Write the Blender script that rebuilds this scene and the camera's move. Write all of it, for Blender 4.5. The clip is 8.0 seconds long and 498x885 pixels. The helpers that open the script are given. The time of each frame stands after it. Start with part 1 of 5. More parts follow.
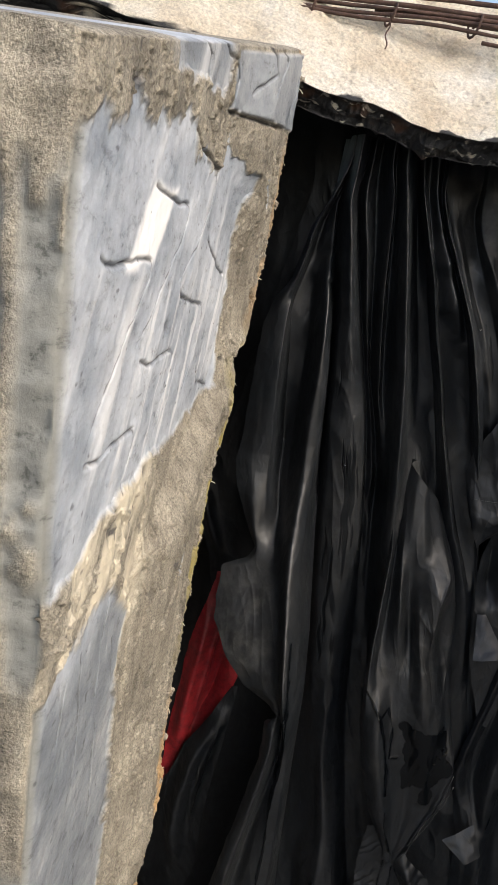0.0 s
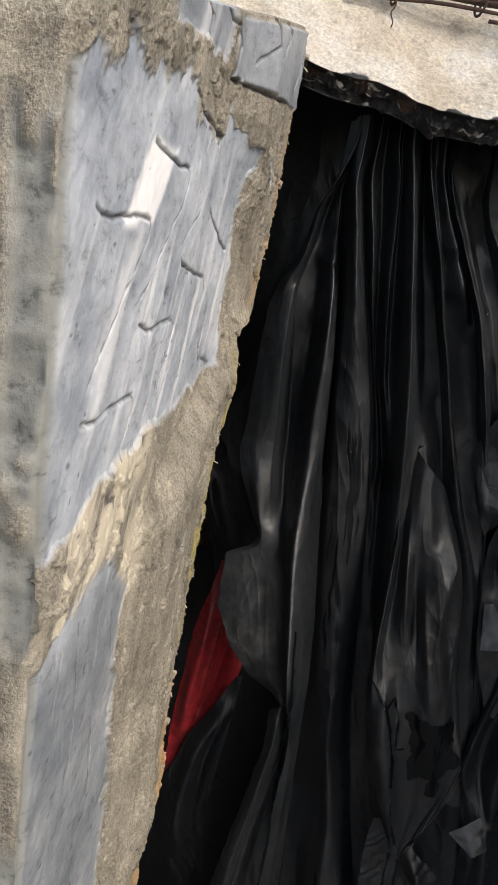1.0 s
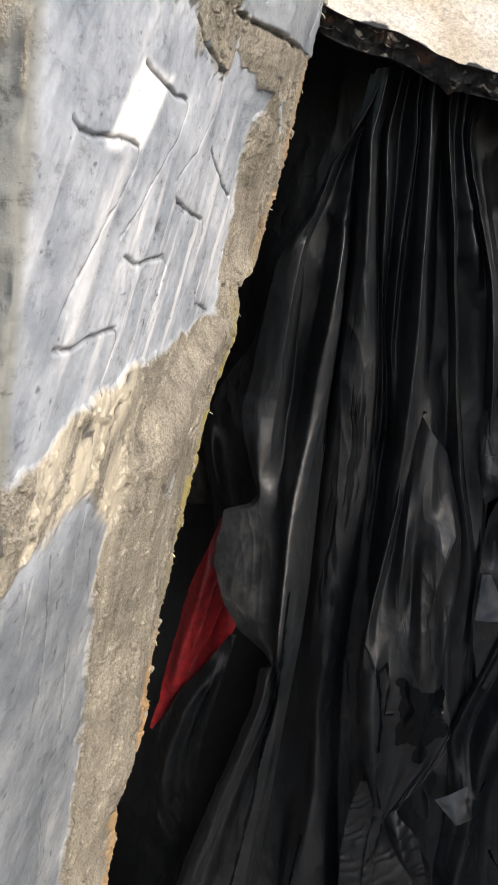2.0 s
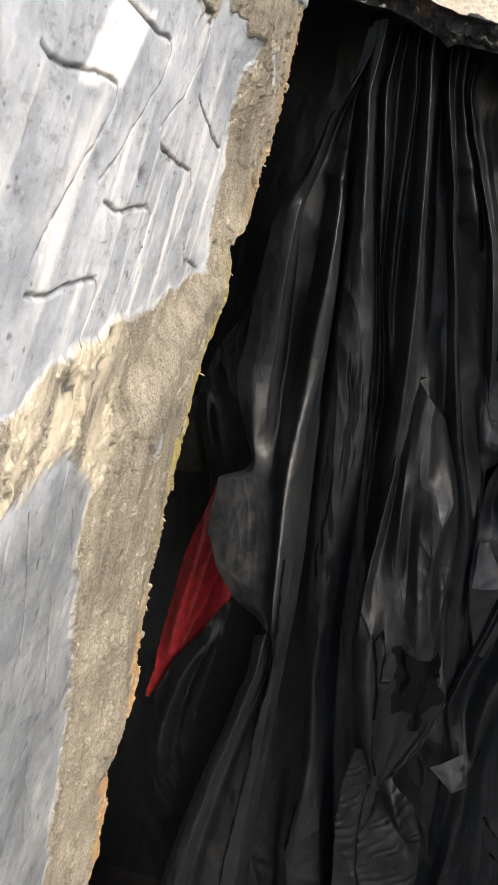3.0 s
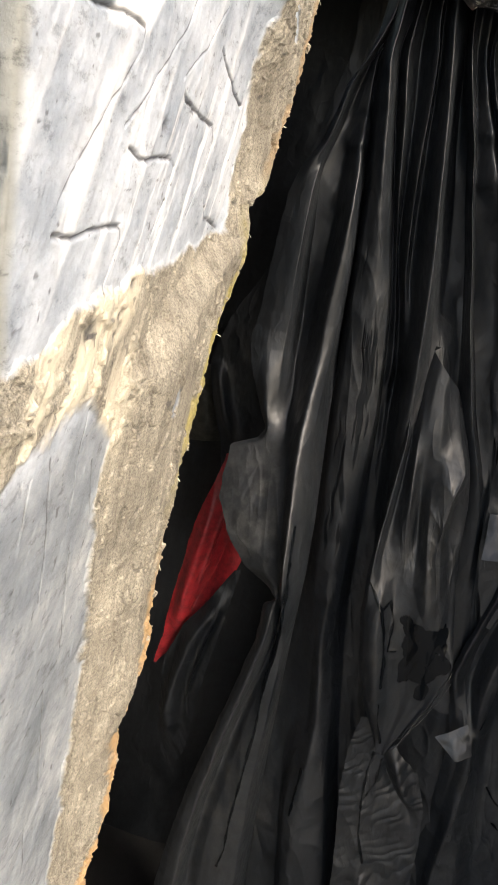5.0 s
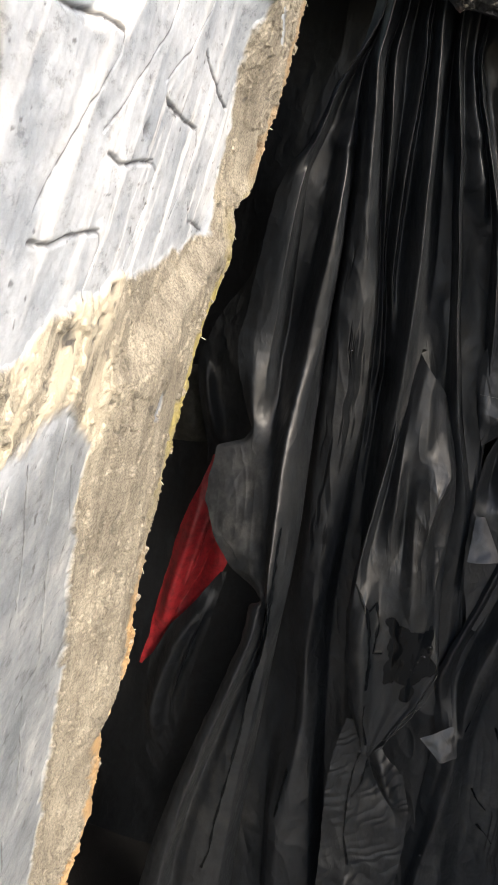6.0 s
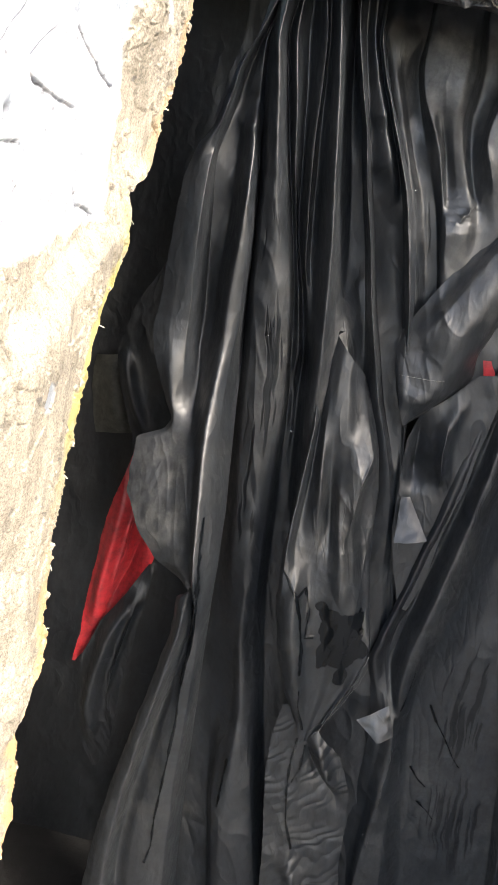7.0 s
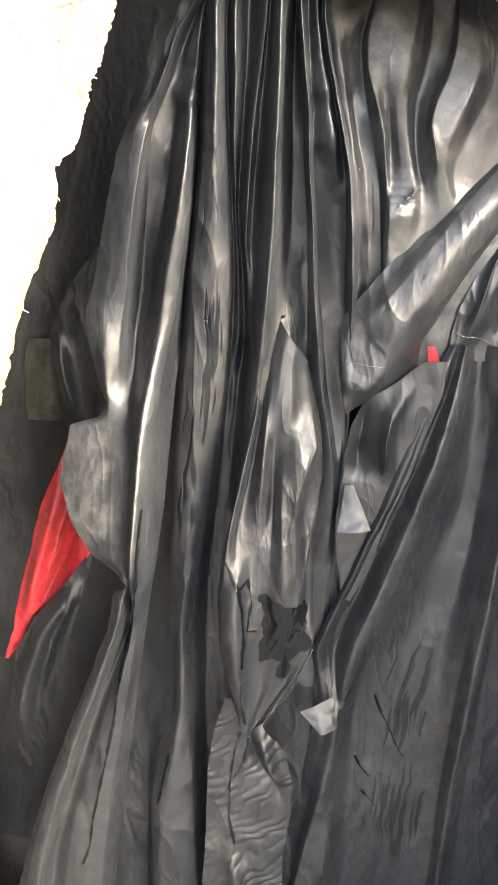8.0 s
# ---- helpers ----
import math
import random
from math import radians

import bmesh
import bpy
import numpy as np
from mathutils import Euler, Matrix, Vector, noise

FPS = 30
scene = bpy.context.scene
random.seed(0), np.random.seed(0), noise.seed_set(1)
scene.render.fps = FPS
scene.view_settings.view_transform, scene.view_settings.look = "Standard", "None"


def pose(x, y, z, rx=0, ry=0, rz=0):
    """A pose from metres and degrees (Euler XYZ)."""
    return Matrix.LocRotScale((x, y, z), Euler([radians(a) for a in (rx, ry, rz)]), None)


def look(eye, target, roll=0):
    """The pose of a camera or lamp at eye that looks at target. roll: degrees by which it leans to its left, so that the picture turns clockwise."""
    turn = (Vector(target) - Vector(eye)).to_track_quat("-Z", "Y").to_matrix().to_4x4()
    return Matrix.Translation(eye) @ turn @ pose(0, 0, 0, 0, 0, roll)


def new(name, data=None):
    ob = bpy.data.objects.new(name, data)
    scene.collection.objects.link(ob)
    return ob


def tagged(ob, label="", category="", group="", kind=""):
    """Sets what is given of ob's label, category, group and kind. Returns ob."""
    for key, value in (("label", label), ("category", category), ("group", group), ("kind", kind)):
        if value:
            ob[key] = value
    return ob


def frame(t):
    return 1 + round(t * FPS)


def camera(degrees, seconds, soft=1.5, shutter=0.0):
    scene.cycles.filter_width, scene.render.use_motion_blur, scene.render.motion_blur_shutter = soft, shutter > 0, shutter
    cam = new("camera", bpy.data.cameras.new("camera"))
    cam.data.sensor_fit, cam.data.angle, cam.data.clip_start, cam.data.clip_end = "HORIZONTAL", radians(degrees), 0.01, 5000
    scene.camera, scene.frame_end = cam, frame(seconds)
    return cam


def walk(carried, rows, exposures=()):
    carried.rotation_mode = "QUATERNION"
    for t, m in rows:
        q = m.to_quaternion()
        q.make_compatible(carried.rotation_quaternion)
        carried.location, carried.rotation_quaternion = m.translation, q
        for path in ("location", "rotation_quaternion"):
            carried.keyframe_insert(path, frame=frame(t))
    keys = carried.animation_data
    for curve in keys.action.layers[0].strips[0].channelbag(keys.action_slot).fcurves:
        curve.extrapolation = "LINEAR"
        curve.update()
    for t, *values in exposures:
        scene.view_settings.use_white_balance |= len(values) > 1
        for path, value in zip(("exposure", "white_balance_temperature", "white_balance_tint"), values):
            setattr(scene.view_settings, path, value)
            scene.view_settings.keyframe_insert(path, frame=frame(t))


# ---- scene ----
cam = camera(33.4, 8.0)
METRES, EYE, TILT, LEAN, TURN = 0.27, 1.5, -15.0, -9.0, 6.81
ROWS = [
    (0.0, 0.0, 0.0, 0.0, 0.0, 0.0, -0.0),
    (0.5, -0.0129, 0.0111, -0.0481, 0.16, 0.68, 0.32),
    (1.0, 0.0096, 0.0452, -0.0795, 0.43, 0.15, 0.0),
    (1.5, 0.0944, 0.0809, -0.1069, 0.75, -0.73, -0.56),
    (2.0, 0.0858, 0.0818, -0.1453, 1.63, -1.84, -2.56),
    (3.5, 0.1329, 0.1615, -0.1978, 1.76, -4.15, -2.72),
    (4.0, 0.0773, 0.1224, -0.2099, 1.18, -4.43, -3.56),
    (4.5, 0.1028, 0.1234, -0.2217, 1.53, -4.39, -3.75),
    (5.0, 0.0952, 0.1327, -0.2465, 2.31, -5.09, -3.62),
    (6.5, 0.1593, 0.1696, -0.2164, 0.99, -5.33, -4.06),
    (7.0, 0.2713, 0.1993, -0.2271, -1.78, -5.83, -1.91),
    (7.5, 0.3118, 0.2325, -0.232, -3.83, -6.75, -1.26),
    (8.0, 0.2999, 0.3458, -0.2066, -5.63, -6.99, -2.0),
]
walk(cam, [(t, pose(0, 0, EYE, TILT, LEAN, TURN) @ pose(METRES * x, METRES * y, METRES * z, 90 + pitch, roll, yaw)) for t, x, y, z, yaw, pitch, roll in ROWS],
     exposures=[(t, stops, kelvin, 10) for t, stops, kelvin in (
         (0.0, 0.95, 6950), (1.0, 0.78, 6800), (1.5, 0.95, 6700), (2.2, 1.12, 6850), (3.5, 1.4, 7100), (4.5, 1.63, 7250), (5.2, 1.62, 7250),
         (6.3, 1.65, 7100), (6.5, 1.75, 7050), (7.0, 2.75, 6950), (7.5, 3.75, 7250), (8.0, 4.1, 7750))])

# ---- light ----
world = bpy.data.worlds.new("sky")
scene.world = world
world.use_nodes = True
sky = world.node_tree.nodes.new("ShaderNodeTexSky")
sky.sky_type, sky.sun_disc = "NISHITA", False
sky.sun_elevation, sky.sun_rotation = radians(40), radians(133)
sky.air_density, sky.dust_density = 1.0, 3.0
world.node_tree.links.new(sky.outputs[0], world.node_tree.nodes["Background"].inputs[0])
world.node_tree.nodes["Background"].inputs[1].default_value = 0.13
sun = new("sun", bpy.data.lights.new("sun", "SUN"))
sun.data.energy, sun.data.angle, sun.data.color = 1.2, radians(18), (1.0, 0.96, 0.91)
sun.matrix_world = look((3.0, -2.0, 4.6), (0, 0.8, 1.2))


# ---- small tools ----
def value_noise(a, b, seed=0):
    """Smooth noise in -1..1 over two arrays of lattice coordinates."""
    ia, ib = np.floor(a).astype(np.int64), np.floor(b).astype(np.int64)
    fa, fb = a - ia, b - ib
    fa, fb = fa * fa * (3 - 2 * fa), fb * fb * (3 - 2 * fb)

    def cell(i, j):
        k = (i * 374761393 + j * 668265263 + seed * 974634777) & 0xFFFFFFFF
        k = ((k ^ (k >> 13)) * 1274126177) & 0xFFFFFFFF
        return ((k ^ (k >> 16)) & 0xFFFF) / 32767.5 - 1
    top = cell(ia, ib) * (1 - fa) + cell(ia + 1, ib) * fa
    low = cell(ia, ib + 1) * (1 - fa) + cell(ia + 1, ib + 1) * fa
    return top * (1 - fb) + low * fb


def rough_noise(a, b, seed=0, octaves=4):
    total, size = 0, 1.0
    for o in range(octaves):
        total = total + size * value_noise(a * 2 ** o, b * 2 ** o, seed + o)
        size *= 0.5
    return total / 1.8


def step(a, lo, hi):
    k = np.clip((a - lo) / (hi - lo), 0, 1)
    return k * k * (3 - 2 * k)


def grid_mesh(name, X, Y, Z, material, parent=None, label="", masks=None, flip=False, loose=None):
    """A mesh over arrays of places, rows by columns."""
    rows, cols = X.shape
    i = np.arange(rows * cols).reshape(rows, cols)
    q = np.stack([i[:-1, :-1], i[:-1, 1:], i[1:, 1:], i[1:, :-1]], -1).reshape(-1, 4)
    if loose is not None:
        q = q[loose[:-1, :-1].reshape(-1)]
    if flip:
        q = q[:, ::-1]
    me = bpy.data.meshes.new(name)
    me.from_pydata(np.stack([X, Y, Z], -1).reshape(-1, 3).tolist(), [], q.tolist())
    for key, mask in (masks or {}).items():
        me.attributes.new(key, "FLOAT", "POINT").data.foreach_set("value", mask.astype(np.float32).ravel())
    me.polygons.foreach_set("use_smooth", [True] * len(me.polygons))
    me.materials.append(material)
    ob = new(name, me)
    if parent:
        ob.parent = parent
    return tagged(ob, label)


def part(name, bm, material, parent=None, label="", smooth=False):
    me = bpy.data.meshes.new(name)
    bm.to_mesh(me)
    bm.free()
    me.materials.append(material)
    if smooth:
        me.polygons.foreach_set("use_smooth", [True] * len(me.polygons))
    ob = new(name, me)
    if parent:
        ob.parent = parent
    return tagged(ob, label)


def box_bm(x0, x1, y0, y1, z0, z1, bevel=0.0, rough=0.0, cuts=0, seed=0):
    bm = bmesh.new()
    m = Matrix.LocRotScale(((x0 + x1) / 2, (y0 + y1) / 2, (z0 + z1) / 2), None, (x1 - x0, y1 - y0, z1 - z0))
    bmesh.ops.create_cube(bm, size=1, matrix=m)
    if bevel:
        bmesh.ops.bevel(bm, geom=bm.edges[:], offset=bevel, segments=3, affect="EDGES", profile=0.6)
    if cuts:
        bmesh.ops.subdivide_edges(bm, edges=bm.edges[:], cuts=cuts, use_grid_fill=True)
        for v in bm.verts:
            v.co += noise.noise_vector(v.co * 14 + Vector((seed, 0, 0))) * rough
    return bm


def tube_bm(points, radius, sides=8, wobble=0.0):
    bm = bmesh.new()
    rings = []
    pts = [Vector(p) for p in points]
    for i, p in enumerate(pts):
        way = (pts[min(i + 1, len(pts) - 1)] - pts[max(i - 1, 0)]).normalized()
        m = Matrix.Translation(p) @ way.to_track_quat("Z", "Y").to_matrix().to_4x4()
        k = radius * (1 + wobble * noise.noise(p * 90))
        rings.append([bm.verts.new(m @ Vector((k * math.cos(a), k * math.sin(a), 0))) for a in (2 * math.pi * j / sides for j in range(sides))])
    for a, b in zip(rings, rings[1:]):
        for j in range(sides):
            bm.faces.new((a[j], a[(j + 1) % sides], b[(j + 1) % sides], b[j]))
    bm.faces.new(rings[0][::-1])
    bm.faces.new(rings[-1])
    return bm


# ---- materials ----
def surface(name, base, roughness=0.6, metallic=0.0):
    mat = bpy.data.materials.new(name)
    mat.use_nodes = True
    tree = mat.node_tree
    bsdf = tree.nodes["Principled BSDF"]
    bsdf.inputs["Base Color"].default_value = (*base, 1)
    bsdf.inputs["Roughness"].default_value = roughness
    bsdf.inputs["Metallic"].default_value = metallic
    return mat, tree, bsdf


def node(tree, kind, **settings):
    n = tree.nodes.new(kind)
    for key, value in settings.items():
        n.inputs[key].default_value = value
    return n


def noise_node(tree, scale, detail=4, rough=0.6, stretch=(1, 1, 1), turn=(0, 0, 0)):
    co = tree.nodes.new("ShaderNodeTexCoord")
    mp = tree.nodes.new("ShaderNodeMapping")
    mp.inputs["Scale"].default_value = stretch
    mp.inputs["Rotation"].default_value = [radians(a) for a in turn]
    tree.links.new(co.outputs["Object"], mp.inputs[0])
    n = node(tree, "ShaderNodeTexNoise", Scale=scale, Detail=detail, Roughness=rough)
    tree.links.new(mp.outputs[0], n.inputs["Vector"])
    return n.outputs["Fac"]


def ramp(tree, fac, *stops):
    r = tree.nodes.new("ShaderNodeValToRGB")
    while len(r.color_ramp.elements) < len(stops):
        r.color_ramp.elements.new(0.5)
    for e, (at, c) in zip(r.color_ramp.elements, stops):
        e.position, e.color = at, (*c, 1) if len(c) == 3 else c
    tree.links.new(fac, r.inputs[0])
    return r.outputs[0]


def grey(v):
    return (v, v, v)


def mix(tree, fac, a, b, kind="MIX"):
    m = tree.nodes.new("ShaderNodeMix")
    m.data_type, m.blend_type = "RGBA", kind
    for value, i in ((fac, 0), (a, 6), (b, 7)):
        if isinstance(value, (int, float)):
            m.inputs[i].default_value = value
        elif isinstance(value, tuple):
            m.inputs[i].default_value = (*value, 1)
        else:
            tree.links.new(value, m.inputs[i])
    return m.outputs[2]


def attribute(tree, key):
    a = tree.nodes.new("ShaderNodeAttribute")
    a.attribute_name = key
    return a.outputs["Fac"]


def bump(tree, bsdf, *layers):
    last = None
    for fac, strength, distance in layers:
        b = tree.nodes.new("ShaderNodeBump")
        b.inputs["Strength"].default_value, b.inputs["Distance"].default_value = strength, distance
        tree.links.new(fac, b.inputs["Height"])
        if last:
            tree.links.new(last, b.inputs["Normal"])
        last = b.outputs[0]
    tree.links.new(last, bsdf.inputs["Normal"])


def cement(name, dark, mid, light, scale=1.0, roughness=0.9):
    mat, tree, bsdf = surface(name, mid, roughness)
    big = ramp(tree, noise_node(tree, 9 * scale, 6, 0.65), (0.3, dark), (0.5, mid), (0.72, light))
    fine = ramp(tree, noise_node(tree, 260 * scale, 3, 0.7), (0.3, grey(0.62)), (0.7, grey(1.2)))
    tree.links.new(mix(tree, 0.8, big, fine, "MULTIPLY"), bsdf.inputs["Base Color"])
    bump(tree, bsdf, (noise_node(tree, 60 * scale, 5, 0.7), 0.5, 0.006), (noise_node(tree, 420 * scale, 3, 0.7), 0.5, 0.0016))
    return mat


def painted_cement():
    """Bare mortar and smoothed blue-grey cement, told apart by the masks of the pier's mesh."""
    mat, tree, bsdf = surface("painted_cement", (0.4, 0.4, 0.4), 0.7)
    streak = noise_node(tree, 17, 10, 0.72, (1, 0.75, 0.8), (28, 0, 0))
    paint = ramp(tree, streak, (0.27, (0.19, 0.22, 0.255)), (0.43, (0.32, 0.355, 0.4)), (0.58, (0.48, 0.515, 0.56)), (0.72, (0.76, 0.78, 0.8)))
    blot = ramp(tree, noise_node(tree, 95, 8, 0.78, (1, 0.5, 1)), (0.36, grey(0.45)), (0.45, grey(0.95)), (0.68, grey(1.15)))
    paint = mix(tree, 0.8, paint, blot, "MULTIPLY")
    # darker tone: painted shade low down, true grey on plate and bare patch
    paint = mix(tree, attribute(tree, "slate_shade"), paint, mix(tree, 1.0, paint, (0.6, 0.6, 0.59), "MULTIPLY"))
    # pale paints the dappled sunlight into the cement's colour
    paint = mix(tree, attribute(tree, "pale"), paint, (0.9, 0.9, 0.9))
    # front face and near corner darkened in the colour itself
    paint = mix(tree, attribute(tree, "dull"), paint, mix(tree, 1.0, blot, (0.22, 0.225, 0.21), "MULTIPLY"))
    big = ramp(tree, noise_node(tree, 20, 6, 0.65), (0.3, (0.19, 0.168, 0.132)), (0.5, (0.29, 0.262, 0.21)), (0.72, (0.42, 0.38, 0.305)))
    fine = ramp(tree, noise_node(tree, 520, 5, 0.8), (0.36, grey(0.3)), (0.5, grey(0.95)), (0.64, grey(1.5)))
    pulled = ramp(tree, noise_node(tree, 120, 5, 0.7, (1, 1, 0.09), (8, 0, 0)), (0.35, grey(0.62)), (0.5, grey(1.0)), (0.66, grey(1.12)))
    mortar = mix(tree, 0.8, mix(tree, 0.8, big, pulled, "MULTIPLY"), fine, "MULTIPLY")
    # cream colour: painted sunlight on the band, real smears on the front face
    mortar = mix(tree, attribute(tree, "dapple_wash"), mortar, (0.7, 0.63, 0.49))
    mortar = mix(tree, attribute(tree, "moss"), mortar, (0.36, 0.3, 0.09))
    mortar = mix(tree, attribute(tree, "ochre"), mortar, (0.5, 0.31, 0.14))
    col = mix(tree, attribute(tree, "mortar"), paint, mortar)
    # recess darkness put into the colour of grooves, pits and cracks
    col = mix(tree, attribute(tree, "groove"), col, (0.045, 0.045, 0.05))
    tree.links.new(col, bsdf.inputs["Base Color"])
    tree.links.new(ramp(tree, attribute(tree, "mortar"), (0, grey(0.5)), (1, grey(0.92))), bsdf.inputs["Roughness"])
    bump(tree, bsdf, (noise_node(tree, 90, 6, 0.75, (1, 0.6, 1)), 0.25, 0.004), (noise_node(tree, 500, 4, 0.75, (1, 0.6, 1)), 0.3, 0.0012),
         (mix(tree, 1.0, noise_node(tree, 640, 3, 0.7), attribute(tree, "mortar"), "MULTIPLY"), 0.9, 0.0022))
    return mat


def film_plastic(name, base, roughness, crease=0.24):
    """Thin polythene: fine creases along the pull, wet runs, a little dust and painted-on brightness."""
    mat, tree, bsdf = surface(name, base, roughness)
    bsdf.inputs["IOR"].default_value = 1.5
    dust_lit = ramp(tree, noise_node(tree, 38, 8, 0.72), (0.45, grey(0.1)), (0.72, grey(1)))
    dust_lit = mix(tree, 1.0, dust_lit, attribute(tree, "dust_lit"), "MULTIPLY")
    bloom = ramp(tree, noise_node(tree, 60, 6, 0.7), (0.35, grey(0.6)), (0.7, grey(1.8)))
    col = mix(tree, dust_lit, mix(tree, 1.0, base, bloom, "MULTIPLY"), (0.066, 0.066, 0.063))
    speck = ramp(tree, noise_node(tree, 340, 5, 0.8), (0.56, grey(0)), (0.74, grey(0.55)))
    drip = ramp(tree, noise_node(tree, 55, 6, 0.7, (1, 1, 0.12)), (0.5, grey(0)), (0.75, grey(0.6)))
    col = mix(tree, speck, col, tuple(min(1.0, c * 1.1 + 0.018) for c in base))
    col = mix(tree, drip, col, tuple(min(1.0, c * 1.1 + 0.012) for c in base))
    tree.links.new(mix(tree, attribute(tree, "wet"), col, tuple(c * 0.5 for c in base)), bsdf.inputs["Base Color"])
    tree.links.new(ramp(tree, attribute(tree, "wet"), (0, grey(0.58)), (1, grey(0.25))), bsdf.inputs["Specular IOR Level"])
    gloss = ramp(tree, noise_node(tree, 24, 5, 0.65, (1, 1, 0.4)), (0.3, grey(roughness * 0.72)), (0.7, grey(min(1, roughness * 1.35))))
    fine = ramp(tree, noise_node(tree, 160, 5, 0.75, (1, 1, 0.35)), (0.3, grey(0.8)), (0.7, grey(1.25)))
    gloss = mix(tree, 1.0, gloss, fine, "MULTIPLY")
    tree.links.new(mix(tree, attribute(tree, "wet"), gloss, grey(0.26)), bsdf.inputs["Roughness"])
    co, warp = tree.nodes.new("ShaderNodeTexCoord"), noise_node(tree, 9, 3, 0.6)
    bent = tree.nodes.new("ShaderNodeVectorMath")
    bent.operation = "MULTIPLY_ADD"
    tree.links.new(warp, bent.inputs[0])
    bent.inputs[1].default_value = (0.12, 0.1, 0.16)
    tree.links.new(co.outputs["Object"], bent.inputs[2])
    squeeze = tree.nodes.new("ShaderNodeMapping")
    squeeze.inputs["Scale"].default_value, squeeze.inputs["Rotation"].default_value = (1.5, 1, 0.45), (0, 0.3, 0)
    tree.links.new(bent.outputs[0], squeeze.inputs[0])
    cells = node(tree, "ShaderNodeTexVoronoi", Scale=26.0)
    tree.links.new(squeeze.outputs[0], cells.inputs["Vector"])
    small = node(tree, "ShaderNodeTexVoronoi", Scale=75.0)
    tree.links.new(squeeze.outputs[0], small.inputs["Vector"])
    bump(tree, bsdf, (small.outputs["Distance"], crease * 0.8, 0.0014), (cells.outputs["Distance"], crease * 1.4, 0.005), (noise_node(tree, 26, 4, 0.5, (1.6, 1, 0.3)), crease, 0.004), (noise_node(tree, 110, 4, 0.6, (1.2, 1, 0.6)), crease * 0.5, 0.001))
    return mat


PIER = painted_cement()
# the next three put the niche's shade into dark surface colours
SHADE_DARK = cement("shade_dark_concrete", (0.012, 0.012, 0.014), (0.035, 0.033, 0.032), (0.11, 0.095, 0.075), 3.0)
SHADE_FLOOR = cement("shade_dark_floor", (0.004, 0.004, 0.004), (0.009, 0.009, 0.009), (0.02, 0.019, 0.018))
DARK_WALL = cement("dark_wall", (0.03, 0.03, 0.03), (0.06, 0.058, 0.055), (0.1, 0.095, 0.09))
EARTH = cement("earth", (0.07, 0.068, 0.066), (0.105, 0.104, 0.102), (0.16, 0.158, 0.155), 0.3)
BLACK = film_plastic("black_polythene", (0.006, 0.0078, 0.0102), 0.46)
RED = film_plastic("red_polythene", (0.25, 0.013, 0.018), 0.46, 0.1)
SACK = film_plastic("pale_sack", (0.05, 0.05, 0.042), 0.5)
SEAM = surface("seam", (0.09, 0.09, 0.088), 0.25)[0]
WATER, water_tree, water_bsdf = surface("water", (1, 1, 1), 0.02)
water_bsdf.inputs["Transmission Weight"].default_value, water_bsdf.inputs["IOR"].default_value = 1.0, 1.33
FIBRE = surface("fibre", (0.6, 0.55, 0.42), 0.8)[0]
CRUMB = cement("crumb", (0.22, 0.19, 0.15), (0.34, 0.3, 0.235), (0.5, 0.445, 0.355), 3.0)
RUST = cement("rust", (0.03, 0.018, 0.014), (0.075, 0.042, 0.032), (0.15, 0.085, 0.065), 4.0)


# ---- ground and the niche ----
def ground_sheet():
    bm = bmesh.new()
    bmesh.ops.create_grid(bm, x_segments=90, y_segments=90, size=60)
    for v in bm.verts:
        v.co.z = 0.06 * noise.noise(v.co * 0.3) * min(1, max(0, (v.co.length - 3) / 6))
    return tagged(part("ground", bm, EARTH), "bare trodden earth in front of the niche", "ground", kind="structure")


ground_sheet()
# added walls keep light out; their dark colour carries the niche's shade
tagged(part("wall_back", box_bm(-0.7, 1.3, 1.7, 1.9, -0.05, 1.95, cuts=6, rough=0.01), DARK_WALL), "rough back wall added to close the niche, coloured dark for shade", "wall", kind="structure")
tagged(part("wall_left", box_bm(-0.7, -0.42, 0.6, 1.7, -0.05, 1.6, cuts=6, rough=0.008), DARK_WALL), "rough side wall added to close the niche, coloured dark for shade", "wall", kind="structure")
# unseen wall, sized to block light from curtain and lower pier
tagged(part("shade_wall_right", box_bm(0.8, 1.15, 0.4, 1.7, -0.05, 1.85, cuts=6, rough=0.008), DARK_WALL), "rough unseen wall added on the right to shade the niche", "wall", kind="structure")
# added slab; its near-black colour is the shade on the niche floor
tagged(part("floor", box_bm(-0.42, 0.8, 0.99, 1.7, -0.02, 0.02, cuts=6, rough=0.004), SHADE_FLOOR), "floor slab added in the niche, coloured near-black for shade", "floor", kind="structure")
# unseen slab added to stop light leaking in from above
tagged(part("ceiling", box_bm(-0.7, 0.8, 1.26, 1.9, 1.7, 1.78, cuts=5, rough=0.006), SHADE_DARK), "unseen near-black slab added over the niche to keep light out", "ceiling", kind="structure")


# ---- the pier ----
def along(points, v):
    """The value that a line of (at, value) pairs has at v."""
    p = sorted(points)
    return np.interp(v, [a for a, _ in p], [b for _, b in p])


def stroke_distance(Y, Z, points):
    best = np.full(Y.shape, 9.0)
    for (a, b), (c, d) in zip(points, points[1:]):
        k = np.clip(((Y - a) * (c - a) + (Z - b) * (d - b)) / ((c - a) ** 2 + (d - b) ** 2 + 1e-12), 0, 1)
        best = np.minimum(best, np.hypot(Y - a - k * (c - a), Z - b - k * (d - b)))
    return best


GROOVES = []


def groove(width, depth, *points):
    GROOVES.append((width, depth, points))


# scored bark-like tongues, then the long scratches low down
groove(0.0014, 0.0032, (0.374, 1.474), (0.386, 1.47), (0.408, 1.469), (0.46, 1.471), (0.476, 1.469))
